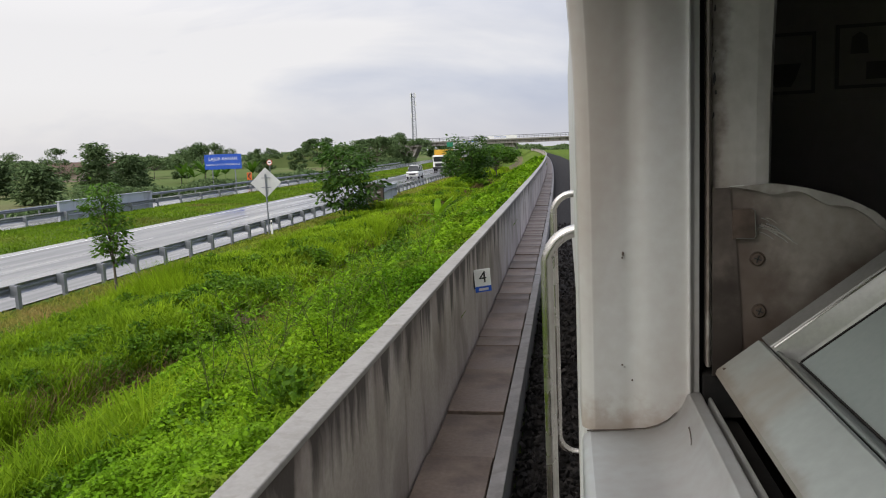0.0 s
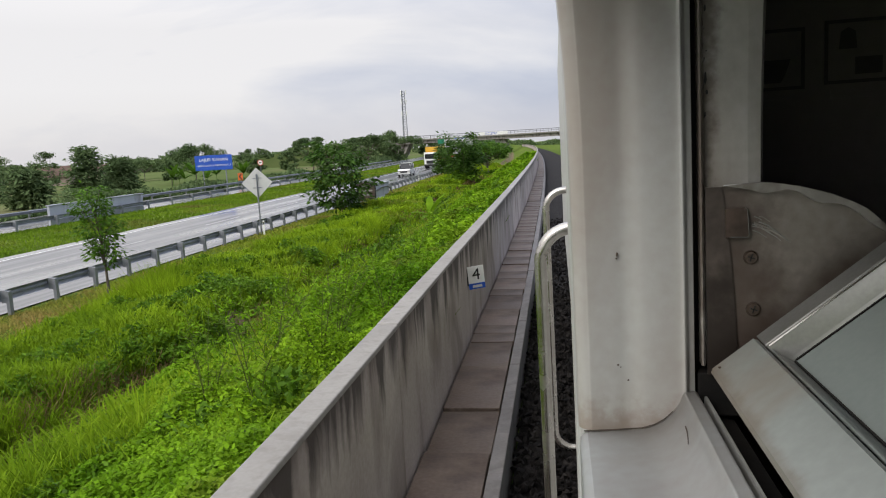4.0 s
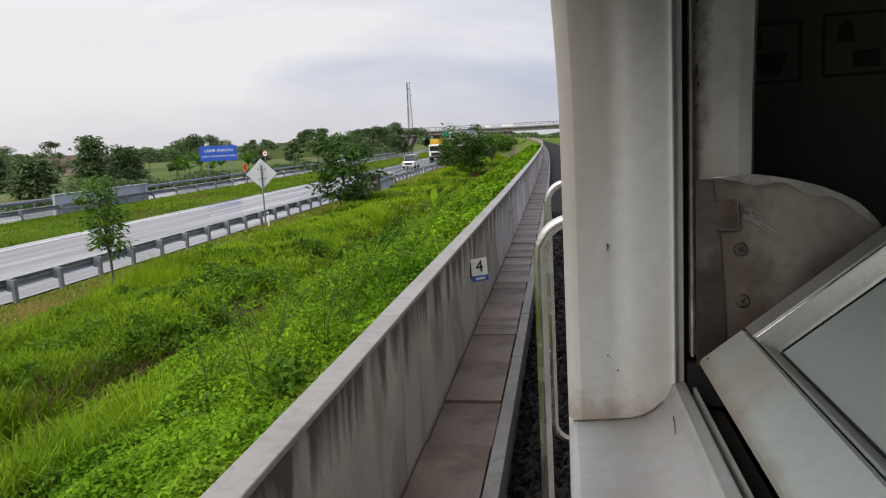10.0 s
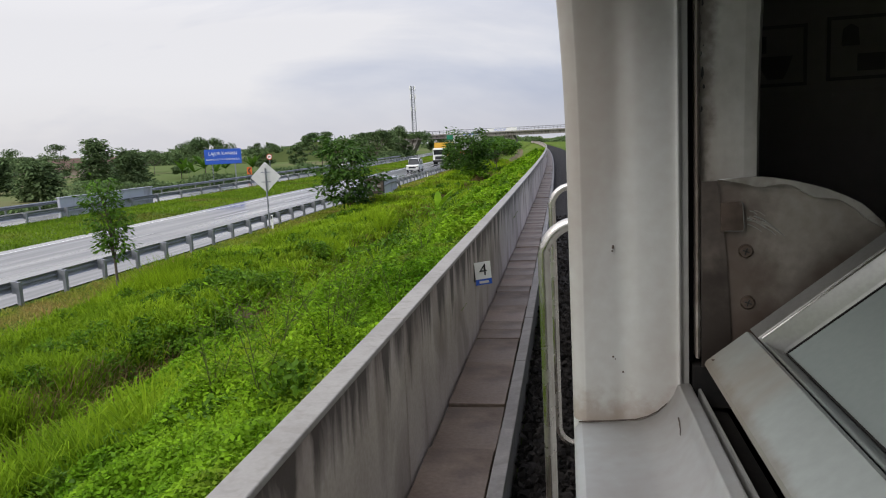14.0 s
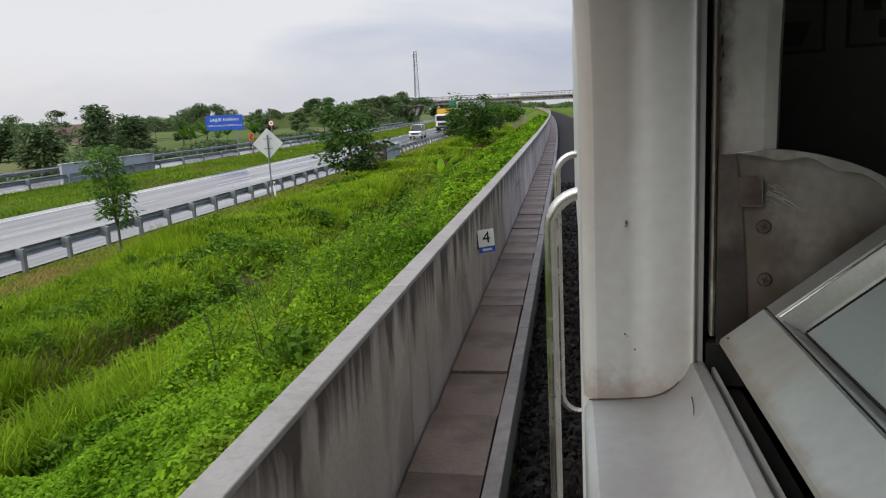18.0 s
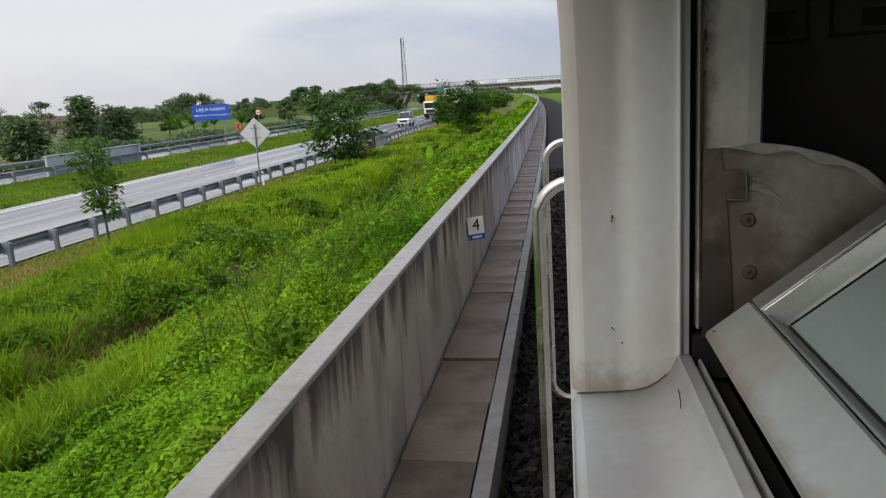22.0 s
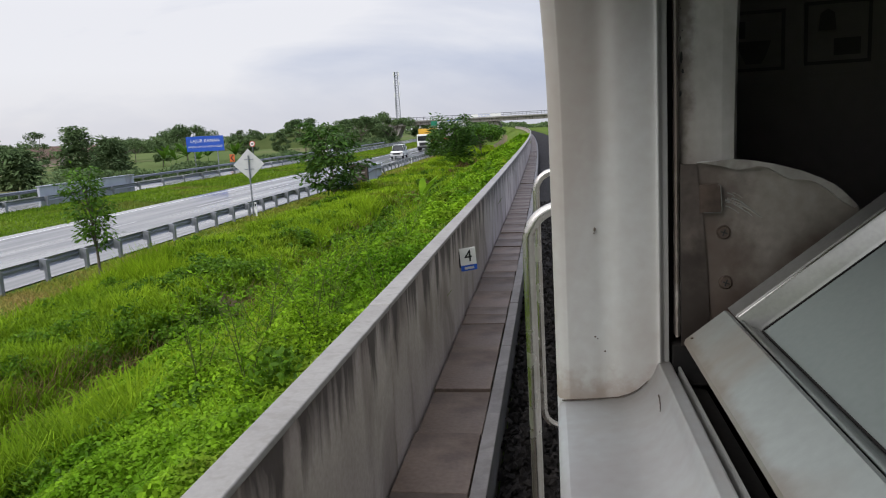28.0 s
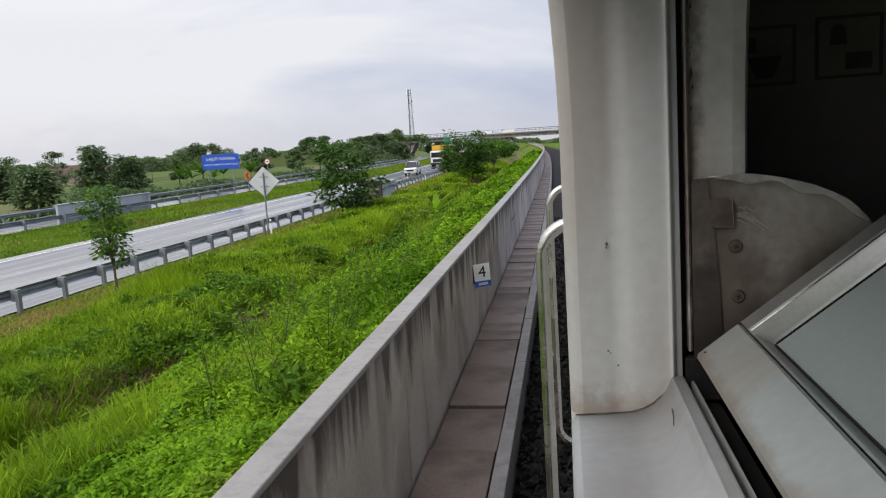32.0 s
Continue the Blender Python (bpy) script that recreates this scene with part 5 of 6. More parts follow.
# ---- far things ----
# overpass across the motorway
over = thing("overpass", "far concrete road overpass on slanted piers", "bridge", pose(-38, 300, 0, 0, 0, -7))
part("girder", boxes(((-52, -4, 3.9), (95, 4, 5.2), 0.1)), CONCRETE, over)
part("deck", boxes(((-52, -5, 5.2), (95, 5, 5.7), 0.05)), COPING, over)
for x in (-24, -4, 16, 42):
    part("pier", extrude([(x - 2, 4.0), (x + 2, 4.0), (x + (5 if x > 0 else -1.5), -2.6), (x + (1.5 if x > 0 else -5), -2.6)], -2.5, 2.5, "y"), CONCRETE, over)
for y in (-4.7, 4.7):
    rail = boxes(*[((x, y - 0.05, 5.7), (x + 0.14, y + 0.05, 7.0)) for x in range(-51, 95, 3)], ((-52, y - 0.05, 6.95), (95, y + 0.05, 7.08)), ((-52, y - 0.05, 6.35), (95, y + 0.05, 6.43)))
    part("railing", rail, GALV, over)
banner = part("banner", boxes(((8, -5.0, 5.75), (20, -4.9, 6.95), 0.01)), WHITE, over, "white cloth banner on the railing")
part("gantry_board", boxes(((-2, -5.2, 3.4), (4, -5.05, 5.2), 0.02)), BLUE, over, "blue direction board hung on the girder")
part("gantry_board", boxes(((-9, -5.2, 3.4), (-4.5, -5.05, 5.2), 0.02)), GREEN, over, "green direction board hung on the girder")
part("embankment", extrude([(92, 5.6), (130, 5.6), (150, -3), (88, -3)], -8, 8, "y"), SOIL, over)
part("embankment", extrude([(-51, 5.15), (-70, 5.15), (-110, -3), (-46, -3)], -8, 8, "y"), FIELD, over)
# telephone mast
mast = thing("telecom_mast", "tall slender lattice telecom mast with antennas", "mast", pose(-107, 520, -3))
for a in range(3):
    bm = bmesh.new()
    tube(bm, [(2.3 * math.cos(a * 2.094), 2.3 * math.sin(a * 2.094), 0), (1.25 * math.cos(a * 2.094), 1.25 * math.sin(a * 2.094), 46)], 0.25, 5)
    part("leg", bm, GALV, mast)
bm = bmesh.new()
for i in range(26):
    f0, f1 = i / 26, (i + 1) / 26
    for a in range(3):
        r0, r1 = 2.3 - 1.05 * f0, 2.3 - 1.05 * f1
        b = (a + 1) % 3
        tube(bm, [(r0 * math.cos(a * 2.094), r0 * math.sin(a * 2.094), 46 * f0), (r1 * math.cos(b * 2.094), r1 * math.sin(b * 2.094), 46 * f1)], 0.12, 4)
part("lattice", bm, GALV, mast)
for zz in (30, 38.5, 44.5):
    for a in range(3):
        part("antenna", boxes(((2.1 * math.cos(a * 2.1) - 0.35, 2.1 * math.sin(a * 2.1) - 0.35, zz - 1.6), (2.1 * math.cos(a * 2.1) + 0.35, 2.1 * math.sin(a * 2.1) + 0.35, zz + 1.6), 0.05)), WHITE, mast)


def writing(text, size, m, material, parent, name="lettering"):
    """A centred line of writing, each word a mesh of its own."""
    made, at_x = [], 0.0
    for word in text.split():
        c = bpy.data.curves.new(name, "FONT")
        c.body, c.size, c.align_x, c.align_y, c.extrude = word, size, "LEFT", "CENTER", 0.004
        ob = new(name, c)
        me = bpy.data.meshes.new_from_object(ob.evaluated_get(bpy.context.evaluated_depsgraph_get()))
        bpy.data.objects.remove(ob)
        o = mesh_object(name, me, material, parent)
        made.append((o, at_x))
        at_x += max(v.co.x for v in me.vertices) + 0.30 * size
    for o, x in made:
        o.matrix_basis = m @ Matrix.Translation((x - (at_x - 0.30 * size) / 2, 0, 0))


# far houses in the fields
def house(m, w, d, h, label):
    hs = thing("house", label, "house", m, "far houses")
    part("wall", boxes(((-w, -d, -0.3), (w, d, h))), PLASTER, hs)
    part("roof", extrude([(-d - 0.6, h - 0.1), (0, h + d * 0.75), (d + 0.6, h - 0.1), (d + 0.6, h - 0.25), (0, h + d * 0.75 - 0.2), (-d - 0.6, h - 0.25)], -w - 0.5, w + 0.5, "x"), TILE, hs, "brown tiled gable roof")
    part("door", boxes(((-0.5, -d - 0.05, 0), (0.5, -d - 0.005, 2.1), 0.02)), BARK, hs)
    for x in (-w * 0.6, w * 0.6):
        part("window", boxes(((x - 0.7, -d - 0.05, 0.9), (x + 0.7, -d - 0.005, 2.1), 0.02)), GLASS_DARK, hs)


house(pose(-150, 195, -2.9, 0, 0, 24), 8, 4.0, 2.8, "far brick house with a brown tiled roof")
house(pose(-160, 235, -2.9, 0, 0, -12), 5, 3.5, 3.0, "small far house with a brown tiled roof")
house(pose(-205, 250, -2.9, 0, 0, 15), 6, 4, 3.0, "small far house with a brown tiled roof")
# signs behind the far guardrail
cv = thing("chevron_sign", "orange bend marker board with a black chevron on a post", "road sign", Matrix.Translation(at(104, -45.7, -1.85)) @ pose(0, 0, 0, 0, 0, -8))
part("board", boxes(((-0.42, -0.02, 0.9), (0.42, 0.0, 2.0), 0.01)), ORANGE, cv)
part("chevron", extrude([(-0.30, 1.45), (0.10, 1.90), (0.34, 1.90), (-0.04, 1.45), (0.34, 1.0), (0.10, 1.0)], -0.026, -0.021, "y"), BLACK, cv)
part("post", boxes(((-0.04, 0.002, -0.3), (0.04, 0.06, 1.95), 0.005)), GALV, cv)
rs = thing("round_sign", "round white road sign with a red rim on a post", "road sign", Matrix.Translation(at(113, -45.9, -1.85)))
bm = bmesh.new()
bmesh.ops.create_cone(bm, cap_ends=True, segments=28, radius1=0.48, radius2=0.48, depth=0.02, matrix=pose(0, 0, 3.3, 90, 0, 0))
part("rim", bm, RED, rs)
bm = bmesh.new()
bmesh.ops.create_cone(bm, cap_ends=True, segments=28, radius1=0.37, radius2=0.37, depth=0.02, matrix=pose(0, -0.012, 3.3, 90, 0, 0))
part("disc", bm, WHITE, rs)
part("writing_bar", boxes(((-0.2, -0.028, 3.2), (0.2, -0.0225, 3.4))), BLACK, rs)
part("post", boxes(((-0.04, 0.012, -0.3), (0.04, 0.07, 3.7), 0.005)), GALV, rs)
writing("Selamat Hari Natal", 0.62, pose(13.2, -5.03, 6.62, 90, 0, 0), BLUE, banner)
writing("dan Tahun Baru 2021", 0.55, pose(13.2, -5.03, 6.06, 90, 0, 0), BLUE, banner)
# small white delineators behind the guardrail
for _s in (36, 60, 84, 108):
    dl = thing("delineator", "small white delineator post beside the guardrail", "road marker", Matrix.Translation(at(_s, -15.1, -1.6)), "delineators")
    part("stake", boxes(((-0.05, -0.02, -0.2), (0.05, 0.02, 0.75), 0.008)), WHITE, dl)
    part("reflector", boxes(((-0.03, -0.026, 0.55), (0.03, -0.0205, 0.68))), BLACK, dl)
# blue motorway sign
sg = thing("motorway_sign", "blue motorway sign with white lettering on two posts", "road sign", Matrix.Translation(at(97, -46.5, -2.3)) @ pose(0, 0, 0, 0, 0, 10))
part("panel", boxes(((-2.6, -0.03, 3.2), (2.6, 0.03, 5.3), 0.02)), BLUE, sg)
for x in (-1.6, 1.6):
    bm = bmesh.new()
    tube(bm, [(x, 0.1, -0.3), (x, 0.1, 5.2)], 0.08, 8)
    part("post", bm, GALV, sg)
writing("LAJUR KANAN", 0.62, pose(0, -0.045, 4.65, 90, 0, 0), WHITE, sg)
writing("HANYA UNTUK MENDAHULUI", 0.345, pose(0, -0.045, 3.85, 90, 0, 0), WHITE, sg)
# back of a diamond warning sign
dg_ = thing("warning_sign", "bare grey back of a diamond warning sign on a post", "road sign", Matrix.Translation(at(36, -15.25, -1.62)) @ pose(0, 0, 0, 0, 0, 12))
part("plate", box(bmesh.new(), (-0.56, -0.006, -0.56), (0.56, 0.006, 0.56), 0.004, pose(0, 0, 2.75, 0, 45, 0)), SIGN_BACK, dg_)
bm = bmesh.new()
tube(bm, [(0, -0.05, -0.3), (0, -0.05, 3.2)], 0.04, 10)
part("post", bm, GALV, dg_)
for zz in (2.5, 3.0):
    part("clamp", boxes(((-0.24, -0.03, zz - 0.02), (0.24, -0.007, zz + 0.02), 0.004)), GALV, dg_)
# back of a large board
bb = thing("road_board", "pale back of a large road board on two posts", "road sign", Matrix.Translation(at(112, -13.2, -1.55)) @ pose(0, 0, 0, 0, 0, 4))
part("board", boxes(((-2.2, -0.03, 2.7), (2.2, 0.03, 5.0), 0.01)), SIGN_BACK, bb)
for x in (-1.3, 1.3):
    part("post", boxes(((x - 0.08, -0.2, -0.3), (x + 0.08, -0.04, 4.9), 0.01)), GALV, bb)
for zz in (2.95, 3.55, 4.15, 4.75):
    part("batten", boxes(((-2.15, -0.075, zz - 0.03), (2.15, -0.031, zz + 0.03))), GALV, bb)


# ---- cars ----
def car(label, m, tall=1.72):
    c = thing("car", label, "car", m, "motorway traffic")
    h = tall
    side = [(-2.2, 0.32), (-2.25, 0.62), (-2.15, 0.92), (-2.0, 0.98), (-1.95, 1.02), (2.05, 1.0), (2.22, 0.85), (2.25, 0.45), (2.15, 0.30)]
    bm = extrude([(y, z) for y, z in side], -0.88, 0.88, "x")
    bmesh.ops.bevel(bm, geom=list(bm.edges), offset=0.05, segments=2, affect="EDGES")
    part("body", bm, WHITE, c, smooth=False)
    cab = [(-1.15, 0.98), (-0.45, h - 0.08), (0.0, h), (1.6, h - 0.04), (2.0, 1.0)]
    bm = bmesh.new()
    rings = [[bm.verts.new((x * (1.0 if z < 1.1 else 0.84), y, z)) for y, z in cab] for x in (-0.83, 0.83)]
    for i in range(len(cab)):
        j = (i + 1) % len(cab)
        bm.faces.new((rings[0][i], rings[0][j], rings[1][j], rings[1][i]))
    bm.faces.new(rings[0])
    bm.faces.new(list(reversed(rings[1])))
    part("cabin", bm, GLASS_DARK, c)
    part("roof", boxes(((-0.70, -0.42, h - 0.02), (0.70, 1.62, h + 0.03), 0.02)), WHITE, c)
    for x in (-0.78, 0.78):
        for y in (-0.5, 0.55, 1.7):
            part("pillar", box(bmesh.new(), (-0.03, -0.06, -0.36), (0.03, 0.06, 0.36), 0.01, pose(x, y + (0 if y > 0 else -0.28), (h + 1.0) / 2, 40 if y < 0 else (-18 if y > 1 else 0), -10 if x > 0 else 10, 0)), WHITE, c)
    part("grille", boxes(((-0.5, -2.28, 0.55), (0.5, -2.24, 0.80), 0.01)), BLACK, c)
    for x in (-0.7, 0.7):
        part("headlight", boxes(((x - 0.17, -2.27, 0.70), (x + 0.17, -2.2, 0.86), 0.02)), CHROME, c)
    for x in (-0.8, 0.8):
        for y in (-1.4, 1.4):
            w = bmesh.new()
            bmesh.ops.create_cone(w, cap_ends=True, segments=20, radius1=0.34, radius2=0.34, depth=0.22, matrix=pose(x, y, 0.34, 0, 90, 0))
            tyre = part("wheel", w, RUBBER, c)
            w = bmesh.new()
            bmesh.ops.create_cone(w, cap_ends=True, segments=16, radius1=0.21, radius2=0.21, depth=0.24, matrix=pose(x, y, 0.34, 0, 90, 0))
            part("rim", w, ALU, tyre)
    return c


car("white people carrier driving on the wet carriageway", Matrix.Translation(at(104, -20.2, -1.53)) @ pose(0, 0, 0, 0, 0, 1.5), 1.85)
car("white car driving on the far carriageway", Matrix.Translation(at(135, -39.5, -1.55)) @ pose(0, 0, 0, 0, 0, 182))

# container lorry
lorry = thing("container_lorry", "white lorry with a yellow container on the wet carriageway", "truck", Matrix.Translation(at(140, -20.9, -1.53)) @ pose(0, 0, 0, 0, 0, 2.5), "motorway traffic")
part("container", boxes(((-1.22, -3.0, 1.25), (1.22, 8.6, 3.95), 0.04), *[((-1.25, -2.8 + 0.6 * i, 1.35), (1.25, -2.55 + 0.6 * i, 3.85)) for i in range(19)]), YELLOW, lorry)
part("chassis", boxes(((-1.1, -5.2, 0.75), (1.1, 8.6, 1.24), 0.03)), BLACK, lorry)
cab = part("cab", boxes(((-1.2, -5.8, 0.55), (1.2, -3.6, 2.95), 0.12)), WHITE, lorry)
part("windscreen", boxes(((-1.05, -5.84, 1.75), (1.05, -5.78, 2.65), 0.02)), GLASS_DARK, cab)
part("grille", boxes(((-0.8, -5.84, 0.85), (0.8, -5.79, 1.45), 0.02)), BLACK, cab)
part("bumper", boxes(((-1.22, -5.92, 0.42), (1.22, -5.75, 0.78), 0.03)), BLACK, cab)
for y in (-4.9, -2.0, 5.8, 7.0):
    for x in (-1.0, 1.0):
        w = bmesh.new()
        bmesh.ops.create_cone(w, cap_ends=True, segments=20, radius1=0.5, radius2=0.5, depth=0.32, matrix=pose(x, y, 0.5, 0, 90, 0))
        part("wheel", w, RUBBER, lorry)


# small red lorry behind
red = thing("tipper_lorry", "small red lorry with a dark load on the wet carriageway", "truck", Matrix.Translation(at(196, -22.8, -1.53)) @ pose(0, 0, 0, 0, 0, 3), "motorway traffic")
part("load_bed", boxes(((-1.1, -0.6, 0.95), (1.1, 4.2, 2.3), 0.03)), RED, red)
part("tarpaulin", extrude([(-1.1, 2.3), (0, 2.9), (1.1, 2.3)], -0.5, 4.1, "y"), BLACK, red)
rc = part("cab", boxes(((-1.05, -2.5, 0.5), (1.05, -0.75, 2.25), 0.1)), RED, red)
part("windscreen", boxes(((-0.9, -2.54, 1.4), (0.9, -2.48, 2.05), 0.02)), GLASS_DARK, rc)
part("bumper", boxes(((-1.06, -2.6, 0.42), (1.06, -2.46, 0.75), 0.03)), WHITE, rc)
part("chassis", boxes(((-0.9, -2.3, 0.5), (0.9, 4.1, 0.94), 0.03)), BLACK, red)
for y in (-1.7, 2.6):
    for x in (-0.85, 0.85):
        w = bmesh.new()
        bmesh.ops.create_cone(w, cap_ends=True, segments=20, radius1=0.42, radius2=0.42, depth=0.28, matrix=pose(x, y, 0.42, 0, 90, 0))
        part("wheel", w, RUBBER, red)


# banana plant on the verge
def banana(base, height, count, label="young banana plant with broad torn leaves on the verge", material=VINE):
    b = thing("banana_plant", label, "plant", Matrix.Translation(base))
    bm = bmesh.new()
    tube(bm, [(0, 0, -0.1), (0.01, 0, height * 0.3), (0, 0.02, height * 0.5)], 0.07, 10, 0.03)
    part("stem", bm, material, b, smooth=True)
    for i in range(count):
        a, lift_ = i * 2.4 + random.uniform(-0.3, 0.3), random.uniform(0.35, 1.25)
        ln = height * random.uniform(0.55, 0.8)
        bm = bmesh.new()
        rows = []
        for j in range(10):
            f = j / 9
            el = lift_ - 1.1 * f * f
            r, z = ln * f * math.cos(lift_ * (1 - 0.3 * f)), height * 0.45 + ln * (f * math.sin(lift_) - 0.35 * f * f * math.cos(lift_))
            w = 0.095 * height * math.sin(math.pi * (0.06 + 0.9 * f)) ** 0.7 * random.uniform(0.85, 1.1)
            c = Vector((math.cos(a) * r, math.sin(a) * r, z))
            sd = Vector((-math.sin(a), math.cos(a), 0))
            rows.append((bm.verts.new(c - sd * w + Vector((0, 0, 0.10 * w))), bm.verts.new(c), bm.verts.new(c + sd * w + Vector((0, 0, 0.10 * w)))))
        for p, q in zip(rows, rows[1:]):
            bm.faces.new((p[0], p[1], q[1], q[0]))
            bm.faces.new((p[1], p[2], q[2], q[1]))
        part("leaf", bm, material, b, smooth=True)
    return b


banana(verge(31, -5.4), 1.7, 9)
for x, y, hh in ((-70, 134, 5.5), (-73, 131, 4.8), (-66.5, 136, 5.0), (-69, 128, 4.4), (-75, 137, 5.2), (-63, 141, 4.6), (-66, 131, 4.0)):
    banana((x, y, -2.9), hh, 9, "tall banana plant in a clump beyond the motorway", SAPLEAF)

# side walls of a small bridge that carries the road over a channel
PIPE = surface("grey_pipe", (0.10, 0.105, 0.115), (0.17, 0.175, 0.19), 3, 40, 0.5, bump=0.05)
GIRDER = surface("bridge_paint", (0.34, 0.358, 0.405), (0.43, 0.447, 0.495), 0.8, 20, 0.55, 0.7, bump=0.08, depth=0.004, dirt=(0.17, 0.16, 0.155), dirt_scale=0.9, dirt_at=(0.52, 0.78), stretch=(1, 1, 0.35))
sb = thing("bridge_side", "pale grey side wall of a small road bridge over a channel", "bridge", Matrix.Translation(at(58.2, -15.0, -1.6)) @ pose(0, 0, 0, 0, 0, 0.83))
part("girder", boxes(((-0.14, -7.6, -0.95), (0.14, 7.6, 1.12), 0.02)), GIRDER, sb)
part("flange", boxes(((-0.22, -7.65, 1.122), (0.24, 7.65, 1.20), 0.01)), GIRDER, sb)
part("rib", boxes(((0.142, -7.55, -0.10), (0.19, 7.55, 0.0), 0.01)), GIRDER, sb)
for y in (-3.0, 5.6):
    part("abutment", boxes(((-0.5, y, -2.6), (0.36, y + 1.4, -0.96), 0.03)), CONCRETE, sb)
bm = bmesh.new()
tube(bm, [(0.23 + 0.02 * math.sin(i), -7.5 + 1.3 * i, 0.25 + 0.05 * i + 0.10 * math.sin(i * 0.9)) for i in range(12)] + [(0.26, 7.5, 0.55), (0.3, 8.3, 0.1)], 0.055, 8)
part("conduit", bm, PIPE, sb, "sagging grey conduit", smooth=True)
nb = thing("notice_board", "small rusty brown notice board beside the bridge", "sign", Matrix.Translation(verge(53.5, -13.9)) @ pose(0, 0, 0, 0, 0, 12))
part("panel", boxes(((-0.65, -0.02, 0.35), (0.65, 0.02, 1.75), 0.01)), RUSTY, nb)
for x in (-0.66, 0.66):
    part("post", boxes(((x - 0.05, -0.03, -0.3), (x + 0.05, 0.03, 1.8), 0.008)), BLACK, nb)
for z0, x0, x1 in ((1.35, -0.4, 0.35), (1.05, -0.3, 0.45), (0.75, -0.42, 0.2)):
    part("writing_bar", boxes(((x0, -0.028, z0), (x1, -0.021, z0 + 0.12))), STICKER, nb)
cw = thing("channel_wall", "low brown concrete wall of the drainage channel", "wall", Matrix.Translation(at(63.6, 0, 0)), kind="structure")
part("wall", boxes(((-14.2, -0.15, -3.6), (-4.2, 0.15, -1.72), 0.03)), CONCRETE, cw)

mb = thing("bridge_side", "long pale grey side wall of the far bridge", "bridge", Matrix.Translation(at(52, -35.0, -1.5)) @ pose(0, 0, 0, 0, 0, 0.7))
part("girder", boxes(((-0.1, -6.0, -0.3), (0.1, 6.0, 1.35), 0.02)), GIRDER, mb)
part("flange", boxes(((-0.16, -6.05, 1.352), (0.16, 6.05, 1.42), 0.01)), GIRDER, mb)

# ---- marker plate on the parapet ----
mk = thing("marker_plate", "small white plate numbered 4 with a blue foot, on the parapet", "sign", Matrix.Translation(at(9.2, -1.075, 0.80)) @ pose(0, 0, 0, 0, -4, 22))
part("plate", boxes(((-0.108, -0.010, -0.075), (0.108, -0.004, 0.150), 0.003)), WHITE, mk)
part("foot", boxes(((-0.108, -0.011, -0.150), (0.108, -0.004, -0.076), 0.002)), BLUE, mk)
part("writing_bar", boxes(((-0.062, -0.0135, -0.130), (0.066, -0.0115, -0.098))), SIGN_BACK, mk)
part("bracket", boxes(((-0.125, -0.0035, -0.10), (-0.03, 0.010, 0.12), 0.002), ((-0.125, -0.0035, 0.10), (0.02, 0.05, 0.115))), BLACK, mk, "dark steel bracket bolted to the wall")
writing("4", 0.215, pose(0, -0.012, 0.038, 90, 0, 0), BLACK, mk)

# ---- pieces of the track's edge, last ----
def shared(name, bm, material):
    bmesh.ops.recalc_face_normals(bm, faces=bm.faces)
    me = bpy.data.meshes.new(name)
    bm.to_mesh(me)
    bm.free()
    me.materials.append(material)
    return me


def piece(me, name, s, parent, dz=0.0, rx=0.0, ry=0.0):
    o = new(name, me)
    o.parent = parent
    o.matrix_basis = Matrix.Translation(at(s, 0, dz)) @ pose(0, 0, 0, rx, ry, heading(s))
    return o


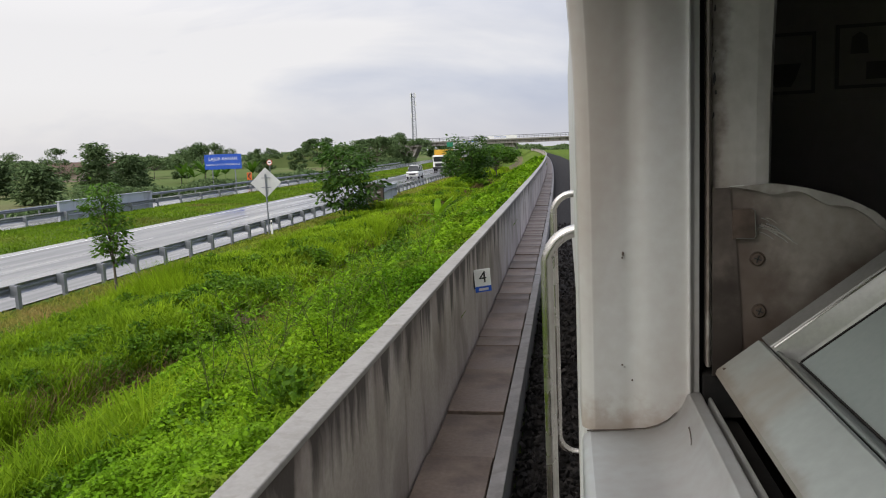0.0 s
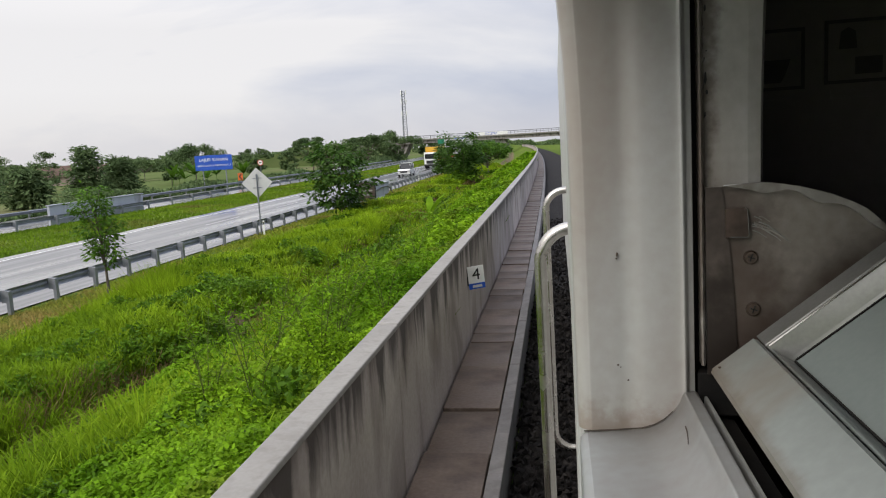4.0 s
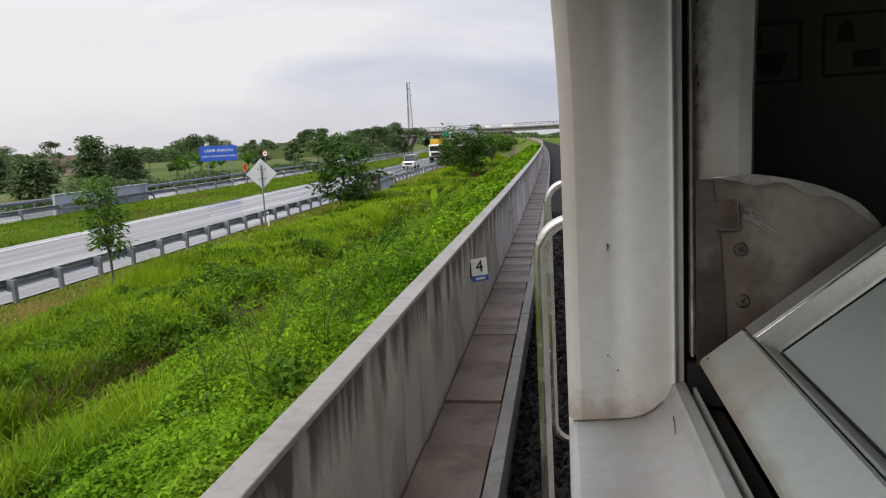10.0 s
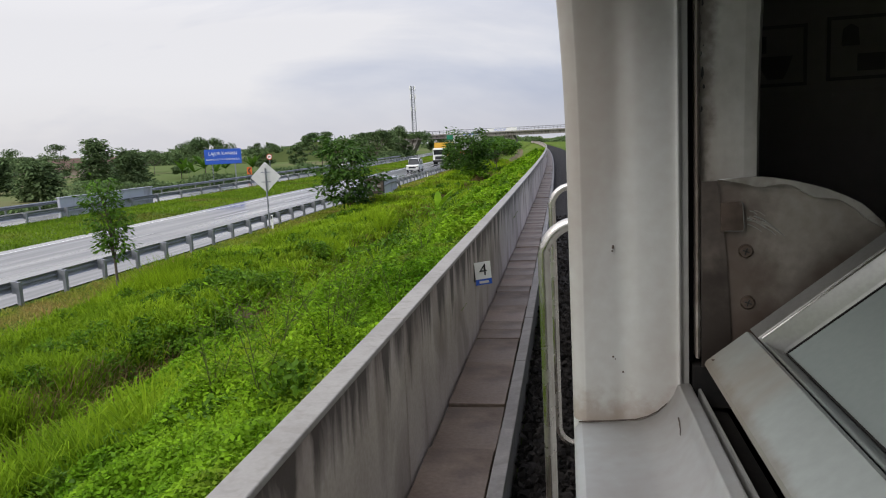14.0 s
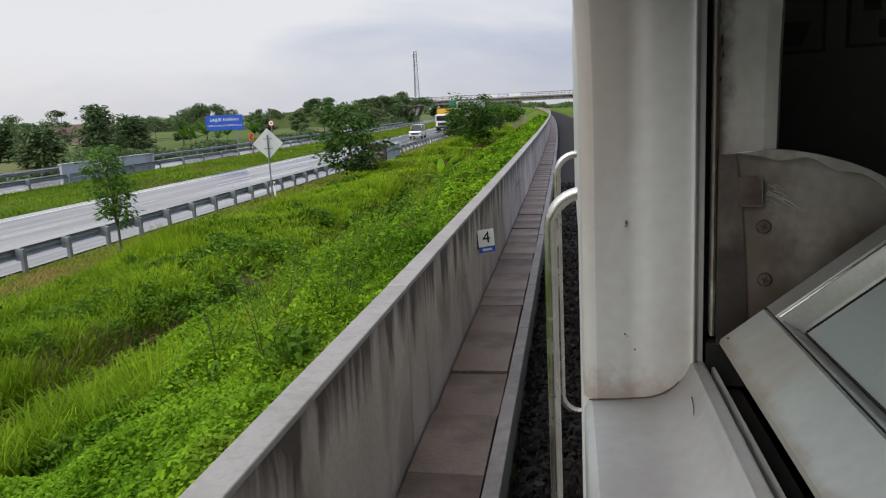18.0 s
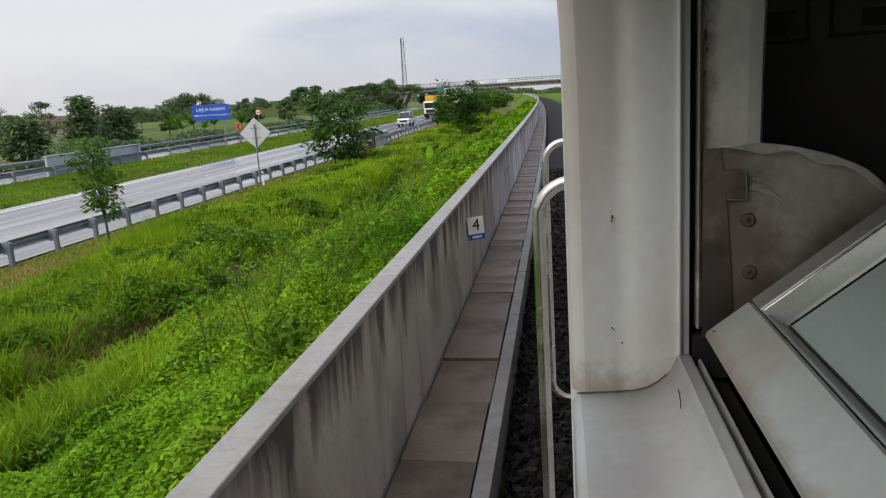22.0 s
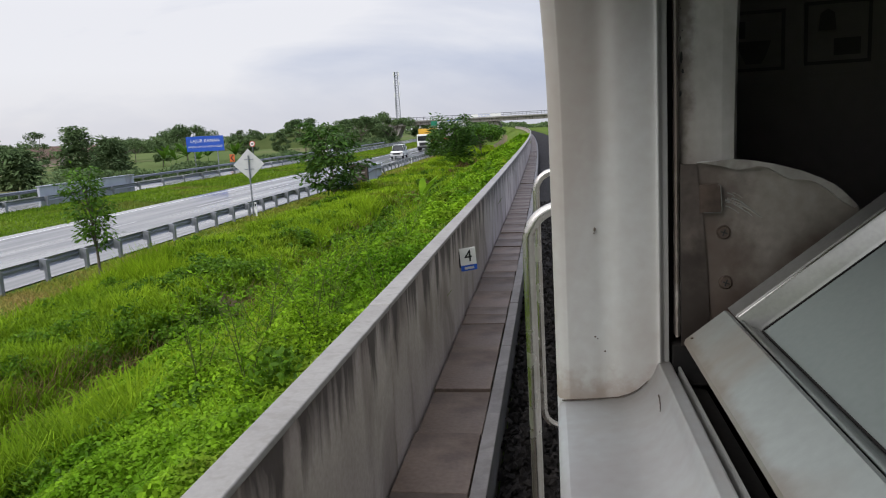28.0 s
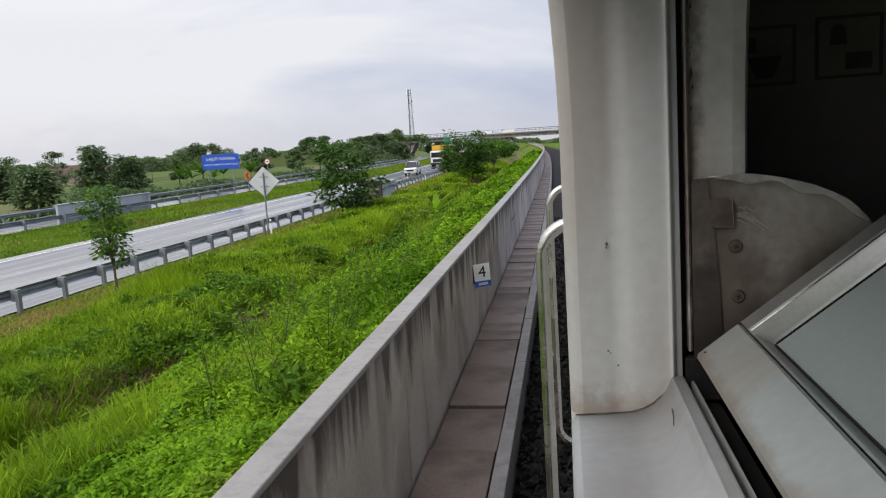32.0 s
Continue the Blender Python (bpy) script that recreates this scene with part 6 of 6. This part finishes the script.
panel_me = shared("panel", boxes(((-1.325, -2.494, -0.5), (-1.19, 2.494, 1.212), 0.006)), PARAPET)
cope_me = shared("coping_stone", boxes(((-1.335, -2.495, 1.214), (-1.176, 2.495, 1.252), 0.008)), COPING)
for i in range(-2, 14):
    piece(panel_me, "panel", 2.5 + 5 * i, parapet, 0, 0, random.uniform(-0.15, 0.15))
    piece(cope_me, "coping_stone", 2.5 + 5 * i, parapet, random.uniform(-0.003, 0.003))
# slabs of uneven length, some of them cracked across or sunk
slab_mes = [(ln, shared("slab", boxes(((-1.166, -ln / 2, -0.07), (-0.619 + d, ln / 2, 0.0), 0.006)), SLAB)) for ln, d in ((0.30, 0.0), (0.42, 0.004), (0.55, -0.008), (0.75, 0.005), (0.98, 0.0), (1.0, 0.007), (1.35, -0.004))]
_s = -4.0
while _s < 65.5:
    ln, me = random.choices(slab_mes, (3, 4, 4, 3, 3, 3, 2))[0]
    sl = piece(me, "slab", _s + ln / 2, walkway, random.uniform(-0.012, 0.005), random.uniform(-0.7, 0.7), random.uniform(-0.6, 0.6))
    sl.location.x += random.uniform(-0.007, 0.008)
    _s += ln + random.choice((0.006, 0.008, 0.012, 0.020, 0.030))
kerb_me = shared("kerb_stone", boxes(((-0.603, -0.996, -0.45), (-0.486, 0.996, 0.012), 0.008)), KERB)
for i in range(-2, 34):
    piece(kerb_me, "kerb_stone", 1.0 + 2 * i, kerb, random.uniform(-0.006, 0.006), 0, random.uniform(-0.5, 0.5))


def run(name, parent, o0, z0, o1, z1, s0, s1, step, material):
    """The rest of an edge piece, further along, as one swept length."""
    bm = bmesh.new()
    last = None
    s_ = s0
    while s_ <= s1:
        ring = [bm.verts.new(at(s_, o, z)) for o, z in ((o0, z0), (o1, z0), (o1, z1), (o0, z1))]
        if last:
            for a in range(4):
                bm.faces.new((last[a], last[(a + 1) % 4], ring[(a + 1) % 4], ring[a]))
        last = ring
        s_ += step
    return tagged(part(name, bm, material, parent), kind="stuff")


run("far_wall", parapet, -1.325, -0.5, -1.19, 1.212, 70, 330, 5, PARAPET)
run("far_coping", parapet, -1.335, 1.213, -1.176, 1.252, 70, 330, 5, COPING)
run("far_slabs", walkway, -1.175, -0.07, -0.625, 0.0, 66, 330, 5, SLAB)
run("far_kerb", kerb, -0.603, -0.45, -0.486, 0.012, 67, 330, 5, KERB)
